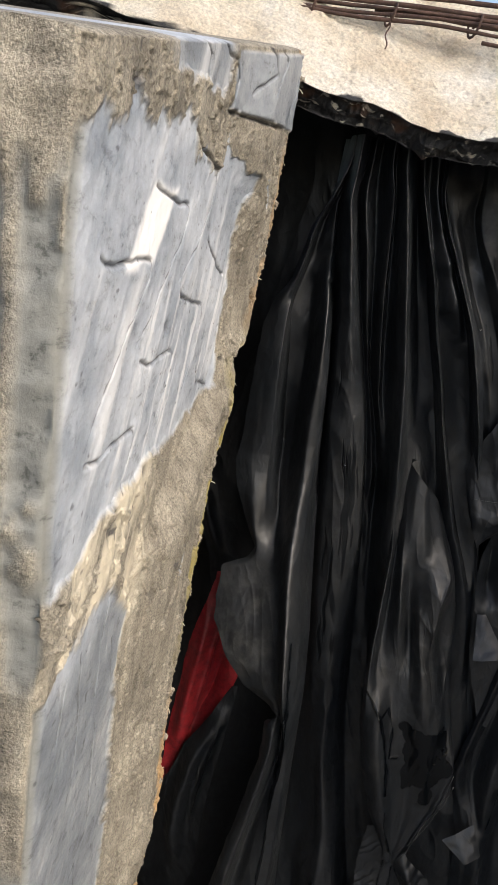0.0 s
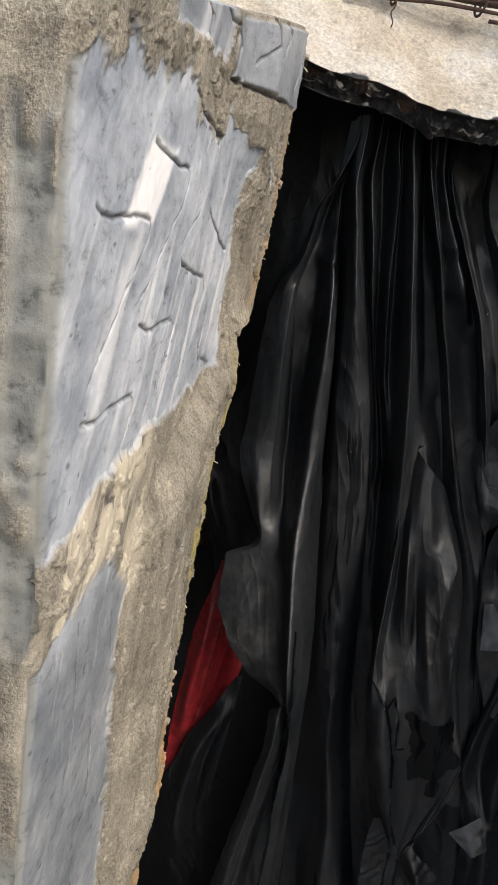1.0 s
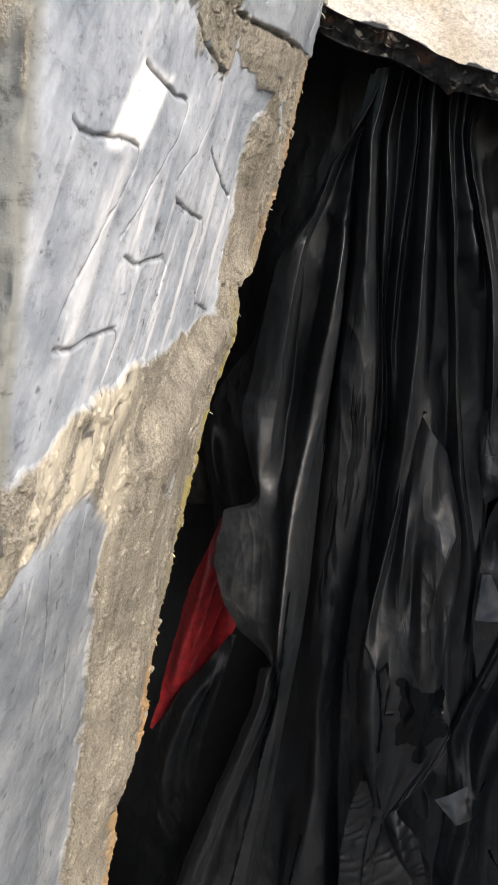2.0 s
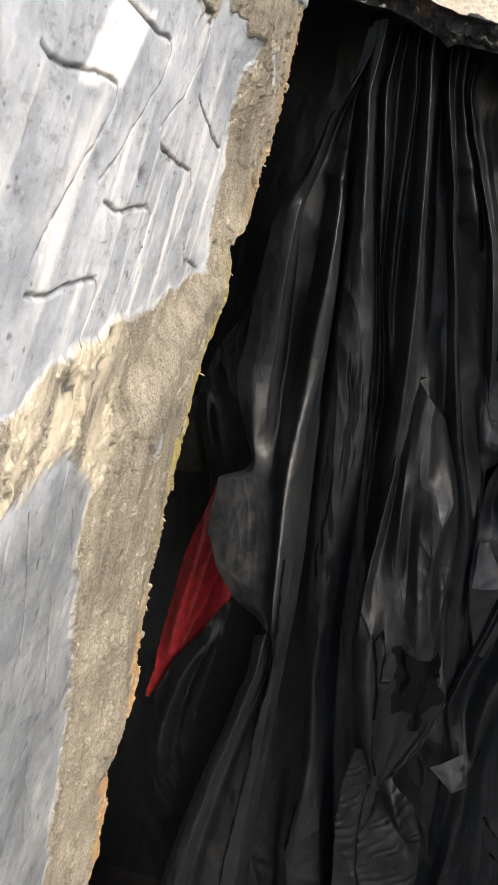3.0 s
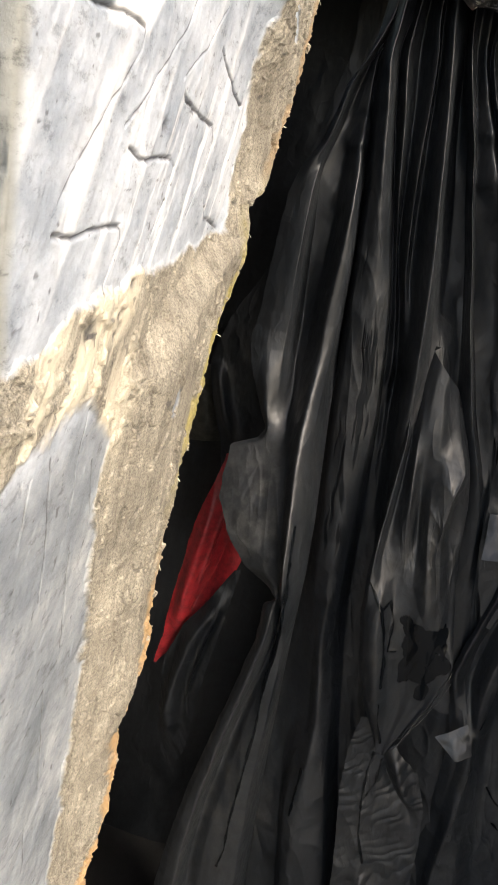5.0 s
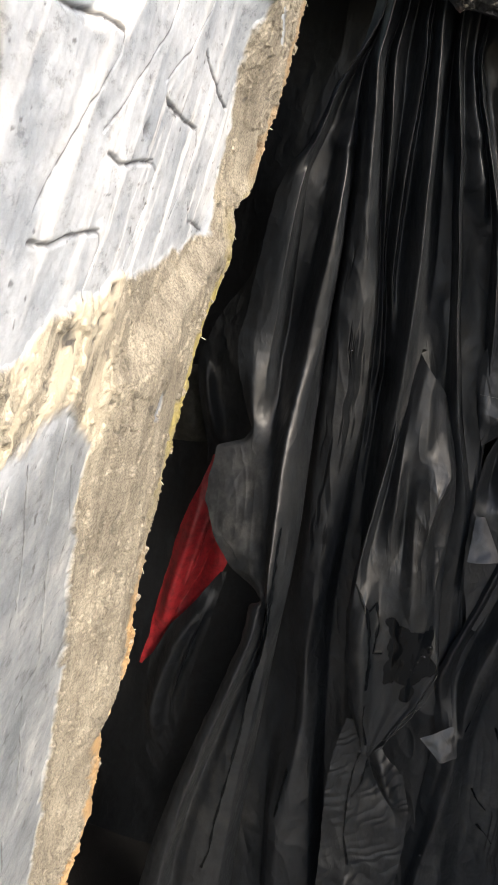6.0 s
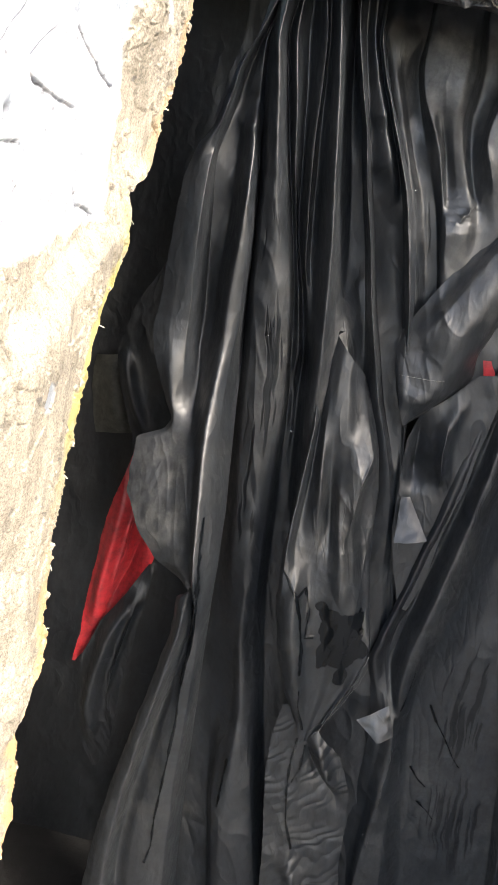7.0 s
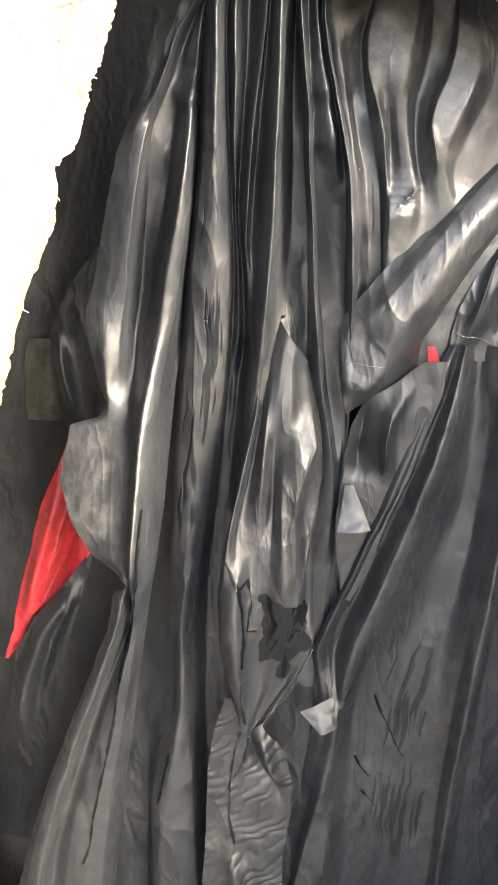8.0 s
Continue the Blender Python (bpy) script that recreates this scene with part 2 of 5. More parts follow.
groove(0.001, 0.0014, (0.476, 1.469), (0.475, 1.459), (0.464, 1.448), (0.421, 1.415), (0.39, 1.385))
groove(0.0014, 0.0032, (0.47, 1.511), (0.487, 1.507), (0.539, 1.504), (0.569, 1.503))
groove(0.001, 0.0014, (0.569, 1.503), (0.572, 1.497), (0.559, 1.48), (0.514, 1.448), (0.47, 1.42))
groove(0.0014, 0.0032, (0.56, 1.552), (0.586, 1.542), (0.636, 1.535), (0.662, 1.528))
groove(0.001, 0.0014, (0.662, 1.528), (0.657, 1.506), (0.61, 1.475), (0.57, 1.452))
groove(0.0014, 0.0032, (0.663, 1.482), (0.709, 1.464), (0.773, 1.448))
groove(0.0014, 0.0032, (0.578, 1.445), (0.589, 1.439), (0.636, 1.433), (0.674, 1.429))
groove(0.001, 0.0014, (0.674, 1.429), (0.681, 1.417), (0.664, 1.387), (0.64, 1.365))
groove(0.0014, 0.0032, (0.481, 1.41), (0.503, 1.404), (0.547, 1.404), (0.568, 1.404))
groove(0.001, 0.0014, (0.568, 1.404), (0.582, 1.399), (0.577, 1.387), (0.563, 1.369), (0.54, 1.34))
groove(0.0014, 0.0032, (0.387, 1.369), (0.41, 1.366), (0.462, 1.369), (0.481, 1.367))
groove(0.001, 0.0014, (0.481, 1.367), (0.486, 1.36), (0.476, 1.345), (0.465, 1.33))
groove(0.0014, 0.0032, (0.693, 1.373), (0.706, 1.359), (0.756, 1.348))
groove(0.001, 0.0014, (0.423, 1.245), (0.427, 1.226), (0.433, 1.187), (0.435, 1.147))
groove(0.001, 0.0014, (0.476, 1.259), (0.471, 1.227), (0.469, 1.189))
groove(0.001, 0.0014, (0.479, 1.162), (0.487, 1.125), (0.494, 1.075))
groove(0.001, 0.0014, (0.46, 1.052), (0.47, 1.056), (0.481, 1.011), (0.493, 0.949))
groove(0.001, 0.0014, (0.498, 1.217), (0.514, 1.164))
groove(0.001, 0.0014, (0.397, 1.242), (0.392, 1.207))
groove(0.001, 0.0014, (0.455, 0.93), (0.472, 0.93), (0.481, 0.884))
groove(0.0014, 0.0032, (0.621, 1.62), (0.662, 1.612), (0.68, 1.602), (0.66, 1.57))
groove(0.0014, 0.0032, (0.554, 1.605), (0.577, 1.599), (0.575, 1.585))
groove(0.0016, 0.0045, (0.655, 1.579), (0.668, 1.576), (0.725, 1.58), (0.79, 1.584), (0.852, 1.589))
groove(0.0014, 0.003, (0.955, 1.68), (0.985, 1.675), (0.97, 1.65), (0.93, 1.615))
groove(0.0014, 0.0032, (0.76, 1.645), (0.775, 1.625), (0.73, 1.6))
groove(0.0014, 0.0032, (0.804, 1.653), (0.83, 1.645), (0.784, 1.61))


def pier():
    """A cement pier: front face, scored side face, ragged far edge and end face, as one skin from the ground to the sloping top."""
    face, front, end = 720, 90, 24
    v = np.concatenate([np.linspace(0, 0.42, 40, endpoint=False), np.linspace(0.42, 1, 980)])[:, None]
    s = np.linspace(0, 1, face)[None, :]
    zrow, zfront = 1.665 * v, 1.562 * v
    far = along([(0, 0.66), (0.735, 0.64), (0.79, 0.672), (0.92, 0.655), (0.935, 0.715), (1.02, 0.7), (1.1, 0.697), (1.17, 0.705), (1.21, 0.719), (1.26, 0.748),
                 (1.335, 0.818), (1.38, 0.834), (1.389, 0.872), (1.429, 0.895), (1.452, 0.915), (1.464, 0.94), (1.487, 0.95), (1.52, 0.965), (1.6, 0.985), (1.7, 0.99)], zrow)
    far = far + 0.007 * rough_noise(zrow * 60, zrow * 0, 5, 4) + 0.004 * value_noise(zrow * 220, zrow * 0, 9)
    near = along([(0, 0.40), (0.8, 0.38), (1.2, 0.362), (1.35, 0.344), (1.47, 0.335), (1.7, 0.332)], zfront)
    near = near + 0.003 * rough_noise(zfront * 25, zfront * 0, 31, 4)
    Y = near + (far - near) * s
    top = 1.544 + 0.196 * (Y - 0.26)
    Z = v * top
    # masks of what covers the face
    wob = 0.012 * rough_noise(Y * 30, Z * 30, 2, 4)
    edge = along([(0.6, 0.57), (0.8, 0.56), (1.03, 0.549), (1.18, 0.522), (1.26, 0.535), (1.3, 0.6), (1.335, 0.765), (1.4, 0.79), (1.46, 0.788), (1.51, 0.792), (1.535, 0.785), (1.552, 0.69), (1.7, 0.69)], Z + wob)
    wob = wob + 0.004 * rough_noise(Y * 110, Z * 110, 6, 3)
    swell = along([(0.6, 0.57), (1.03, 0.549), (1.18, 0.528), (1.26, 0.515), (1.3, 0.6), (1.34, 0.735), (1.4, 0.79), (1.46, 0.788), (1.52, 0.745), (1.56, 0.7), (1.7, 0.7)], Z)
    strip = step(Y - edge + wob, -0.003, 0.003)
    band_hi = along([(0.33, 1.305), (0.4, 1.317), (0.475, 1.328), (0.6, 1.333), (0.75, 1.345), (0.9, 1.35)], Y)
    band_lo = along([(0.33, 1.235), (0.376, 1.257), (0.42, 1.253), (0.47, 1.27), (0.5, 1.25), (0.55, 1.2), (0.9, 1.0)], Y)
    band = step(band_hi - Z + wob * 0.8, -0.003, 0.003) * step(Z - band_lo + wob, -0.006, 0.006)
    crown_lo = along([(0.3, 1.5), (0.333, 1.524), (0.37, 1.534), (0.415, 1.543), (0.465, 1.545), (0.53, 1.562), (0.55, 1.558), (0.567, 1.544), (0.632, 1.534), (0.682, 1.541), (0.705, 1.562), (0.8, 1.562)], Y)
    crown = step(Z - crown_lo + wob + 0.016 * rough_noise(Y * 75, Z * 9, 62, 3), -0.004, 0.004)
    plate = step(Y, 0.664, 0.668) * step(Z - (1.577 + 0.07 * (Y - 0.66)), 0, 0.003) * step(top - Z, 0.002, 0.006)
    bare = step(Y + 2 * wob, 0.45, 0.5) * step(0.66 - Y, 0, 0.01) * step(Z - 1.575 - 0.06 * (Y - 0.5) + wob, 0, 0.006)
    chip = step(0.013 - np.maximum(np.abs(Y - 0.845 + 1.2 * (Z - 1.53)) * 0.75, np.abs(Z - 1.53) * 0.7) + wob * 0.6, 0, 0.004)
    chip = np.maximum(chip, step(0.02 - np.hypot((Y - 0.625) * 0.8, Z - 1.225) * 1.6 + wob * 0.4, 0, 0.004))
    mortar = np.clip(np.maximum(np.maximum(strip, band), crown) - plate - bare - chip, 0, 1)
    # relief
    lump = rough_noise(Y * 26, Z * 26, 3, 5)
    grain = rough_noise(Y * 160, Z * 160, 7, 3)
    run, across = 0.5 * Y + 0.87 * Z, 0.87 * Y - 0.5 * Z
    drag = rough_noise(across * 42, run * 7, 11, 4)
    trowel = rough_noise(Y * 14 + 5 * Z, Z * 7, 13, 4)
    flake = step(rough_noise(Y * 34 + 8 * Z, Z * 24, 17, 5), 0.12, 0.2) + step(rough_noise(Y * 60, Z * 50, 18, 4), 0.3, 0.36)
    grit = step(value_noise(Y * 300, Z * 420, 71), 0.45, 0.8) * step(rough_noise(Y * 22, Z * 14, 72, 3), -0.3, 0.2)
    crack = step(0.04 - np.abs(rough_noise(Y * 34, Z * 15, 73, 4)), 0, 0.02) * step(value_noise(Y * 16, Z * 22, 74), 0.05, 0.3)
    out = mortar * (0.0012 + 0.001 * lump + 0.0012 * trowel + 0.0006 * grain + 0.0018 * flake + 0.0014 * grit + 0.0006 * rough_noise(across * 70, run * 9, 65, 3))
    out = out + (1 - mortar) * (0.0009 * drag + 0.0012 * lump + 0.0005 * grain)
    out = out + 0.0195 * step(Y - swell, 0, 0.09) + 0.005 * plate
    shard = 0.004 * np.maximum(0, rough_noise(Y * 18, Z * 45, 15, 3) - 0.2) * mortar
    out = out + shard
    cut, seen = np.zeros(Y.shape), np.zeros(Y.shape)
    for width, depth, points in GROOVES:
        ys, zs = [p[0] for p in points], [p[1] for p in points]
        box = (Y > min(ys) - 0.02) & (Y < max(ys) + 0.02) & (Z > min(zs) - 0.02) & (Z < max(zs) + 0.02)
        y, z = Y[box], Z[box]
        d = stroke_distance(y + 0.003 * rough_noise(y * 50, z * 50, 21, 2), z + 0.002 * rough_noise(y * 50, z * 50, 22, 2), points)
        bold = depth > 0.003
        broken = step(value_noise(y * 150, z * 150, 8), -0.98 if bold else -0.9, -0.4)
        cut[box] = np.maximum(cut[box], depth * np.exp(-(d / width) ** 2) * (0.75 + 0.5 * value_noise(y * 90, z * 90, 4)))
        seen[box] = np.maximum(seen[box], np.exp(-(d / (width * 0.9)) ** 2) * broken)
    fleck = 0.75 * step(value_noise(Y * 110, Z * 230, 61), 0.85, 0.93)
    pit = np.zeros(Y.shape)
    for py, pz, size in ((0.459, 1.311, 0.006), (0.452, 1.318, 0.004), (0.505, 1.312, 0.004), (0.508, 1.303, 0.004), (0.43, 1.29, 0.0025), (0.425, 1.272, 0.0025), (0.456, 1.31, 0.006), (0.52, 1.33, 0.004), (0.545, 1.423, 0.004), (0.50, 1.30, 0.003), (0.40, 1.552, 0.005)):
        pit = np.maximum(pit, np.exp(-(np.hypot((Y - py) * 0.7, Z - pz) / size) ** 2))
    out = out - cut - 0.0025 * pit - 0.003 * crack * mortar
    pore = step(value_noise(Y * 120, Z * 150, 77), 0.8, 0.92) * step(value_noise(Y * 12, Z * 12, 78), -0.3, 0.3)
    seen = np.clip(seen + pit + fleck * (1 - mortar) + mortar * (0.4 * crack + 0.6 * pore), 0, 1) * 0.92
    # sun dapples as colour: a slanting patch, soft drags and thin lashes
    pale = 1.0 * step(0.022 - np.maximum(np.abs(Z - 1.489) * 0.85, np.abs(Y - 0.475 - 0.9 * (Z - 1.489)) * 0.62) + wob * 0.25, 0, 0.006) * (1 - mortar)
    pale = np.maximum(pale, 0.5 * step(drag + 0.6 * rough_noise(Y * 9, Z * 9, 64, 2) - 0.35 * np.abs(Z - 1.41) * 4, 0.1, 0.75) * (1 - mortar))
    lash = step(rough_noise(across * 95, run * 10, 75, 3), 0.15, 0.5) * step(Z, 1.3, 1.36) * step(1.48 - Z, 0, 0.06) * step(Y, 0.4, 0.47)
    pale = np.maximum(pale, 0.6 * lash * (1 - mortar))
    # shade of the lower face, painted in as a darker tone
    slate_shade = step(1.27 - Z + wob, 0, 0.05)
    # rim: colour darkened along the near corner to hold down its bright edge
    rim = np.exp(-((Y - near) / 0.004) ** 2)
    pale = pale * (1 - 0.7 * slate_shade) * (1 - rim)
    slate_shade = np.clip(np.maximum(np.maximum(slate_shade, rim), np.maximum(plate, bare)), 0, 1)
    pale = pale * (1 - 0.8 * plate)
    # sunlit streaks of the mortar band, put into its colour
    dapple_wash = 0.95 * step(rough_noise(across * 44, run * 7, 19, 4), -0.1, 0.3) * step(0.57 - Y, 0, 0.07) * step(Z, 1.15, 1.25) * step(1.4 - Z, 0, 0.04)
    moss = 0.8 * step(Y - far + 0.036 + 1.4 * wob, -0.004, 0.014) * step(1.42 - Z, 0, 0.1) * step(Z, 1.08, 1.2) * step(rough_noise(Y * 40, Z * 25, 23, 3), -0.5, 0.2)
    ochre = 0.8 * step(Y - far + 0.03 + wob, -0.004, 0.012) * np.maximum(step(1.12 - Z, 0, 0.15), 0.5 * step(Z, 1.38, 1.42))
    X = -0.109 + out
    # rounded near and far corners
    X = X - 0.003 * np.exp(-((Y - near) / 0.003) ** 2) - 0.006 * np.exp(-((far - Y) / 0.003) ** 2)
    # front face, from the left to the corner
    fx = np.linspace(-0.42, -0.1135, front)[None, :] + 0 * v
    fz = v * (1.544 + 0.196 * (near - 0.26)) + 0 * fx
    fmort = np.clip(step(fz, 1.49, 1.53) + step(1.27 - fz + 0.03 * rough_noise(fx * 20, fz * 8, 40, 3), 0, 0.03) * step(fz, 1.12, 1.15) + 0.9 * step(np.abs(fx + 0.133 + 0.01 * value_noise(fz * 9, fx, 44)), 0.005, 0.002), 0, 1)
    fmort = np.maximum(fmort, step(rough_noise(fx * 40, fz * 18, 46, 4), 0.15, 0.4))
    fy = near + 0.004 * rough_noise(fx * 40, fz * 40, 41, 4) - 0.003 * fmort + 0 * fx
    # end face, from the far edge to the left
    ex = np.linspace(-0.125, -0.42, end)[None, :] + 0 * v
    ez = v * (1.544 + 0.196 * (far - 0.26)) + 0 * ex
    ey = far + 0.003 + 0.004 * rough_noise(ex * 40, ez * 40, 42, 3)
    zero_f, zero_e = 0 * fx, 0 * ex
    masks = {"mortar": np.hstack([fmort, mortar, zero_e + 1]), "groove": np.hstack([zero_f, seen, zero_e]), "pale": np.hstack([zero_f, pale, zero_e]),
             "dapple_wash": np.hstack([0.5 * step(fmort, 0.5, 1) * step(rough_noise(fx * 30, fz * 9, 47, 3), 0, 0.5), dapple_wash, zero_e]),
             "slate_shade": np.hstack([zero_f, slate_shade, zero_e]), "dull": np.hstack([zero_f + 1, rim, zero_e]), "moss": np.hstack([zero_f, moss, zero_e]), "ochre": np.hstack([zero_f, ochre, zero_e])}
    X, Y, Z = np.hstack([fx, X, ex]), np.hstack([fy, Y, ey]), np.hstack([fz, Z, ez])
    # the top: two rows rounded over, then across to the far side
    for lift, pull in ((0.0015, 0.004), (0.001, 0.012), (0.0, 0.5)):
        X = np.vstack([X, np.maximum(X[-1] - pull, -0.42)[None, :]])
        Y, Z = np.vstack([Y, Y[-1:]]), np.vstack([Z, Z[-1:] + (lift if pull < 0.1 else 0)])
        masks = {k: np.vstack([m, m[-1:] if k == "mortar" else 0 * m[-1:]]) for k, m in masks.items()}
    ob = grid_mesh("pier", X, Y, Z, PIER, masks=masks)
    rnd = random.Random(12)
    last = front + face - 6
    for row in (260, 330, 415, 470, 498, 531, 560, 622, 700, 790, 905, 980):
        a = Vector((X[row, last], Y[row, last], Z[row, last]))
        way = Vector((0.6 + 0.4 * rnd.random(), rnd.random() - 0.3, rnd.random() - 0.55)).normalized()
        long = 0.003 + 0.005 * rnd.random()
        curl = Vector((0, rnd.random() - 0.5, -rnd.random())) * long
        part("fibre", tube_bm([a + way * long * k / 6 + curl * (k / 6) ** 2 for k in range(7)], 0.0003 + 0.0003 * rnd.random(), 5, 0.5), FIBRE, ob, "pale frayed fibre in the mortar", True)
    for row in (210, 330, 380, 440, 530, 590, 650, 720, 780, 860, 930, 990):
        col = last - rnd.randrange(0, 60)
        bm = bmesh.new()
        size = 0.0018 + 0.0022 * rnd.random()
        bmesh.ops.create_icosphere(bm, subdivisions=2, radius=size, matrix=Matrix.Translation((X[row, col], Y[row, col], Z[row, col])))
        for q in bm.verts:
            q.co += noise.noise_vector(q.co * 400) * size * 0.8
        part("mortar_crumb", bm, CRUMB, ob)
    return tagged(ob, "cement pier with scored blue-grey side and crumbling mortar edge", "pier", kind="structure")


pier()


# ---- the plastered hood over the opening ----
def hood():
    w = np.concatenate([np.linspace(0, 0.15, 12, endpoint=False), np.linspace(0.15, 0.34, 60, endpoint=False), np.linspace(0.34, 0.85, 170, endpoint=False), np.linspace(0.85, 1, 20)])[:, None]
    u = np.concatenate([np.linspace(-0.6, -0.16, 40, endpoint=False), np.linspace(-0.16, 0.3, 420, endpoint=False), np.linspace(0.3, 0.8, 60)])[None, :]
    X = u + 0 * w
    low_z = 1.648 - 0.20 * np.clip(X + 0.03, -0.3, 0.10) + 0.006 * rough_noise(X * 18, X * 0, 51, 4)
    low_y = 0.998 + 0.13 * np.clip(X + 0.09, 0, 0.12) + 0.004 * rough_noise(X * 30, X * 0, 52, 3)
    bottom_y, bottom_z = low_y + 0.02, low_z - 0.024
    # section: underside from the back, the dark broken lip, the sloping face, the top going back
    Y, Z = np.zeros(X.shape), np.zeros(X.shape)
    k1, k2, k3 = 0.15, 0.32, 0.85
    a = np.clip(w / k1, 0, 1)
    b = np.clip((w - k1) / (k2 - k1), 0, 1)
    c = np.clip((w - k2) / (k3 - k2), 0, 1)
    d = np.clip((w - k3) / (1 - k3), 0, 1)
    slope_y, slope_z = 0.19, 0.19
    Y = 1.25 + (bottom_y - 1.25) * a + (low_y - bottom_y) * b + slope_y * c + 0.15 * d
    Z = bottom_z + (low_z - bottom_z) * b + slope_z * c + 0.01 * d + 0.03 * (1 - a)
    lip = step(b, 0.0, 0.1) * step(1 - b, 0.0, 0.15)
    crag = rough_noise(X * 45, Z * 60, 53, 5) + 0.6 * np.abs(value_noise(X * 130, Z * 130, 63))
    Y = Y + lip * (0.006 + 0.012 * crag)
    Z = Z + 0.010 * lip * rough_noise(X * 60, w * 20, 50, 5)
    rough = step(c, 0.0, 0.03)
    chips = np.maximum(0, rough_noise(X * 22, Z * 40, 54, 4) - 0.05)
    scrape = step(rough_noise(X * 40 + 30 * Z, (Y + Z) * 26, 60, 5), 0.1, 0.16)
    relief = rough * (0.003 * rough_noise(X * 28, (Y + Z) * 22, 55, 5) + 0.0017 * rough_noise(X * 150, (Y + Z) * 100, 56, 4) + 0.0012 * scrape) + 0.009 * chips * np.exp(-c * 9) * rough
    Y, Z = Y - 0.7 * relief, Z + 0.7 * relief
    sooty = np.clip(step(0.996 - b, 0, 0.01) + step(0.01 - c * 0.55 + 0.04 * rough_noise(X * 34, c * 9, 57, 5), 0, 0.008), 0, 1) * (1 - d)
    ob = grid_mesh("hood", X, Y, Z, HOOD, masks={"sooty": sooty * (1 - 0.8 * step(rough_noise(X * 90, w * 45, 58, 4), 0.3, 0.5) * lip), "rusty": lip * 0.6 * step(rough_noise(X * 30, Z * 60, 59, 4), 0.2, 0.5)})
    return tagged(ob, "sloping plastered hood with a broken sooty lower lip", "lintel", kind="structure")


def hood_material():
    mat, tree, bsdf = surface("hood_plaster", (0.6, 0.55, 0.45), 0.9)
    big = ramp(tree, noise_node(tree, 11, 6, 0.65), (0.3, (0.58, 0.48, 0.35)), (0.5, (0.73, 0.66, 0.54)), (0.7, (0.85, 0.82, 0.75)))
    fine = ramp(tree, noise_node(tree, 260, 5, 0.78), (0.34, grey(0.5)), (0.62, grey(1.15)))
    col = mix(tree, 0.75, big, fine, "MULTIPLY")
    soot = ramp(tree, noise_node(tree, 70, 5, 0.7), (0.3, (0.012, 0.013, 0.016)), (0.6, (0.04, 0.04, 0.042)), (0.8, (0.2, 0.18, 0.14)))
    soot = mix(tree, attribute(tree, "rusty"), soot, (0.16, 0.07, 0.03))
    tree.links.new(mix(tree, attribute(tree, "sooty"), col, soot), bsdf.inputs["Base Color"])
    bump(tree, bsdf, (noise_node(tree, 70, 7, 0.75), 0.8, 0.008), (noise_node(tree, 300, 5, 0.75), 0.8, 0.003))
    return mat


HOOD = hood_material()
hood()


# ---- rusty rods on the hood ----
def rods():
    rnd = random.Random(4)
    for y, z, x0, x1, lean, r in ((1.082, 1.737, -0.15, 0.5, 0.0, 0.003), (1.088, 1.744, -0.2, 0.42, 0.02, 0.0032), (1.096, 1.75, -0.02, 0.6, -0.02, 0.0034),
                                 (1.091, 1.752, -0.25, 0.55, 0.015, 0.003), (1.105, 1.76, -0.3, 0.6, 0.0, 0.0036), (1.12, 1.774, -0.1, 0.6, 0.02, 0.0036), (1.07, 1.722, 0.11, 0.5, 0.0, 0.0028)):
        pts = [(x, y + 0.008 + 0.004 * noise.noise(Vector((x * 7, y * 90, 1))), z + 0.016 + lean * x + 0.004 * noise.noise(Vector((x * 8, 3, z * 70)))) for x in (x0 + (x1 - x0) * i / 24 for i in range(25))]
        tagged(part("steel_rod", tube_bm(pts, r * 0.8, 8, 0.3), RUST, smooth=True), "rusty thin steel rod lying on the plastered hood", "rod", "rods on the hood")
    tie = [(0.0 + 0.002 * math.sin(i), 1.088 - 0.0038 * i, 1.752 - 0.0042 * i) for i in range(10)]
    tagged(part("tie_wire", tube_bm(tie, 0.0009, 6), RUST, smooth=True), "thin rusty wire hanging down the plaster", "wire")
    for x in (-0.095, 0.0, 0.1):
        loop = [(x + 0.006 * math.sin(i * 0.4), 1.098 + 0.014 * math.cos(i * 0.55), 1.761 + 0.013 * math.sin(i * 0.55)) for i in range(13)]
        tagged(part("tie_wire", tube_bm(loop, 0.0016, 6), RUST, smooth=True), "twisted rusty wire tied round the steel rods", "wire")


rods()


# ---- hanging polythene ----
def drape(depth, cols, rows):
    return {"depth": depth, "cols": cols, "rows": rows, "left": None, "right": None, "folds": [], "dents": [], "facets": [], "runs": [], "soaks": [], "dust_lit": [], "extras": [], "ribs": [], "streaks": []}


def edge(sheet, side, *points):
    sheet[side] = points


def fold(sheet, kind, width, height, *points):
    """r: rounded ridge; t: flat-topped tube; s: sharp crease; q: crease with a steep left side; v: valley."""
    sheet["folds"].append((kind, width, height, points))


def rib(sheet, *points):
    """One crest or valley of a pleated sheet, from its top down: x, z and how many millimetres it stands out."""
    sheet["ribs"].append(points)


def streaked(sheet, x, z, rx, rz, much):
    """Fine wet streaks that follow the nearest rib."""
    sheet["streaks"].append((x, z, rx, rz, much))


def dent(sheet, x, z, rx, rz, height):
    sheet["dents"].append((x, z, rx, rz, height))


def facet(sheet, x, z, rx, rz, up, side):
    sheet["facets"].append((x, z, rx, rz, up, side))


def wet_run(sheet, width, *points):
    sheet["runs"].append((width, points))


def soaked(sheet, x, z, rx, rz):
    sheet["soaks"].append((x, z, rx, rz))


def dusty_lit(sheet, x, z, rx, rz, much):
    sheet["dust_lit"].append((x, z, rx, rz, much))


def flap(sheet, *corners):
    sheet["extras"].append(("turned_flap", corners))


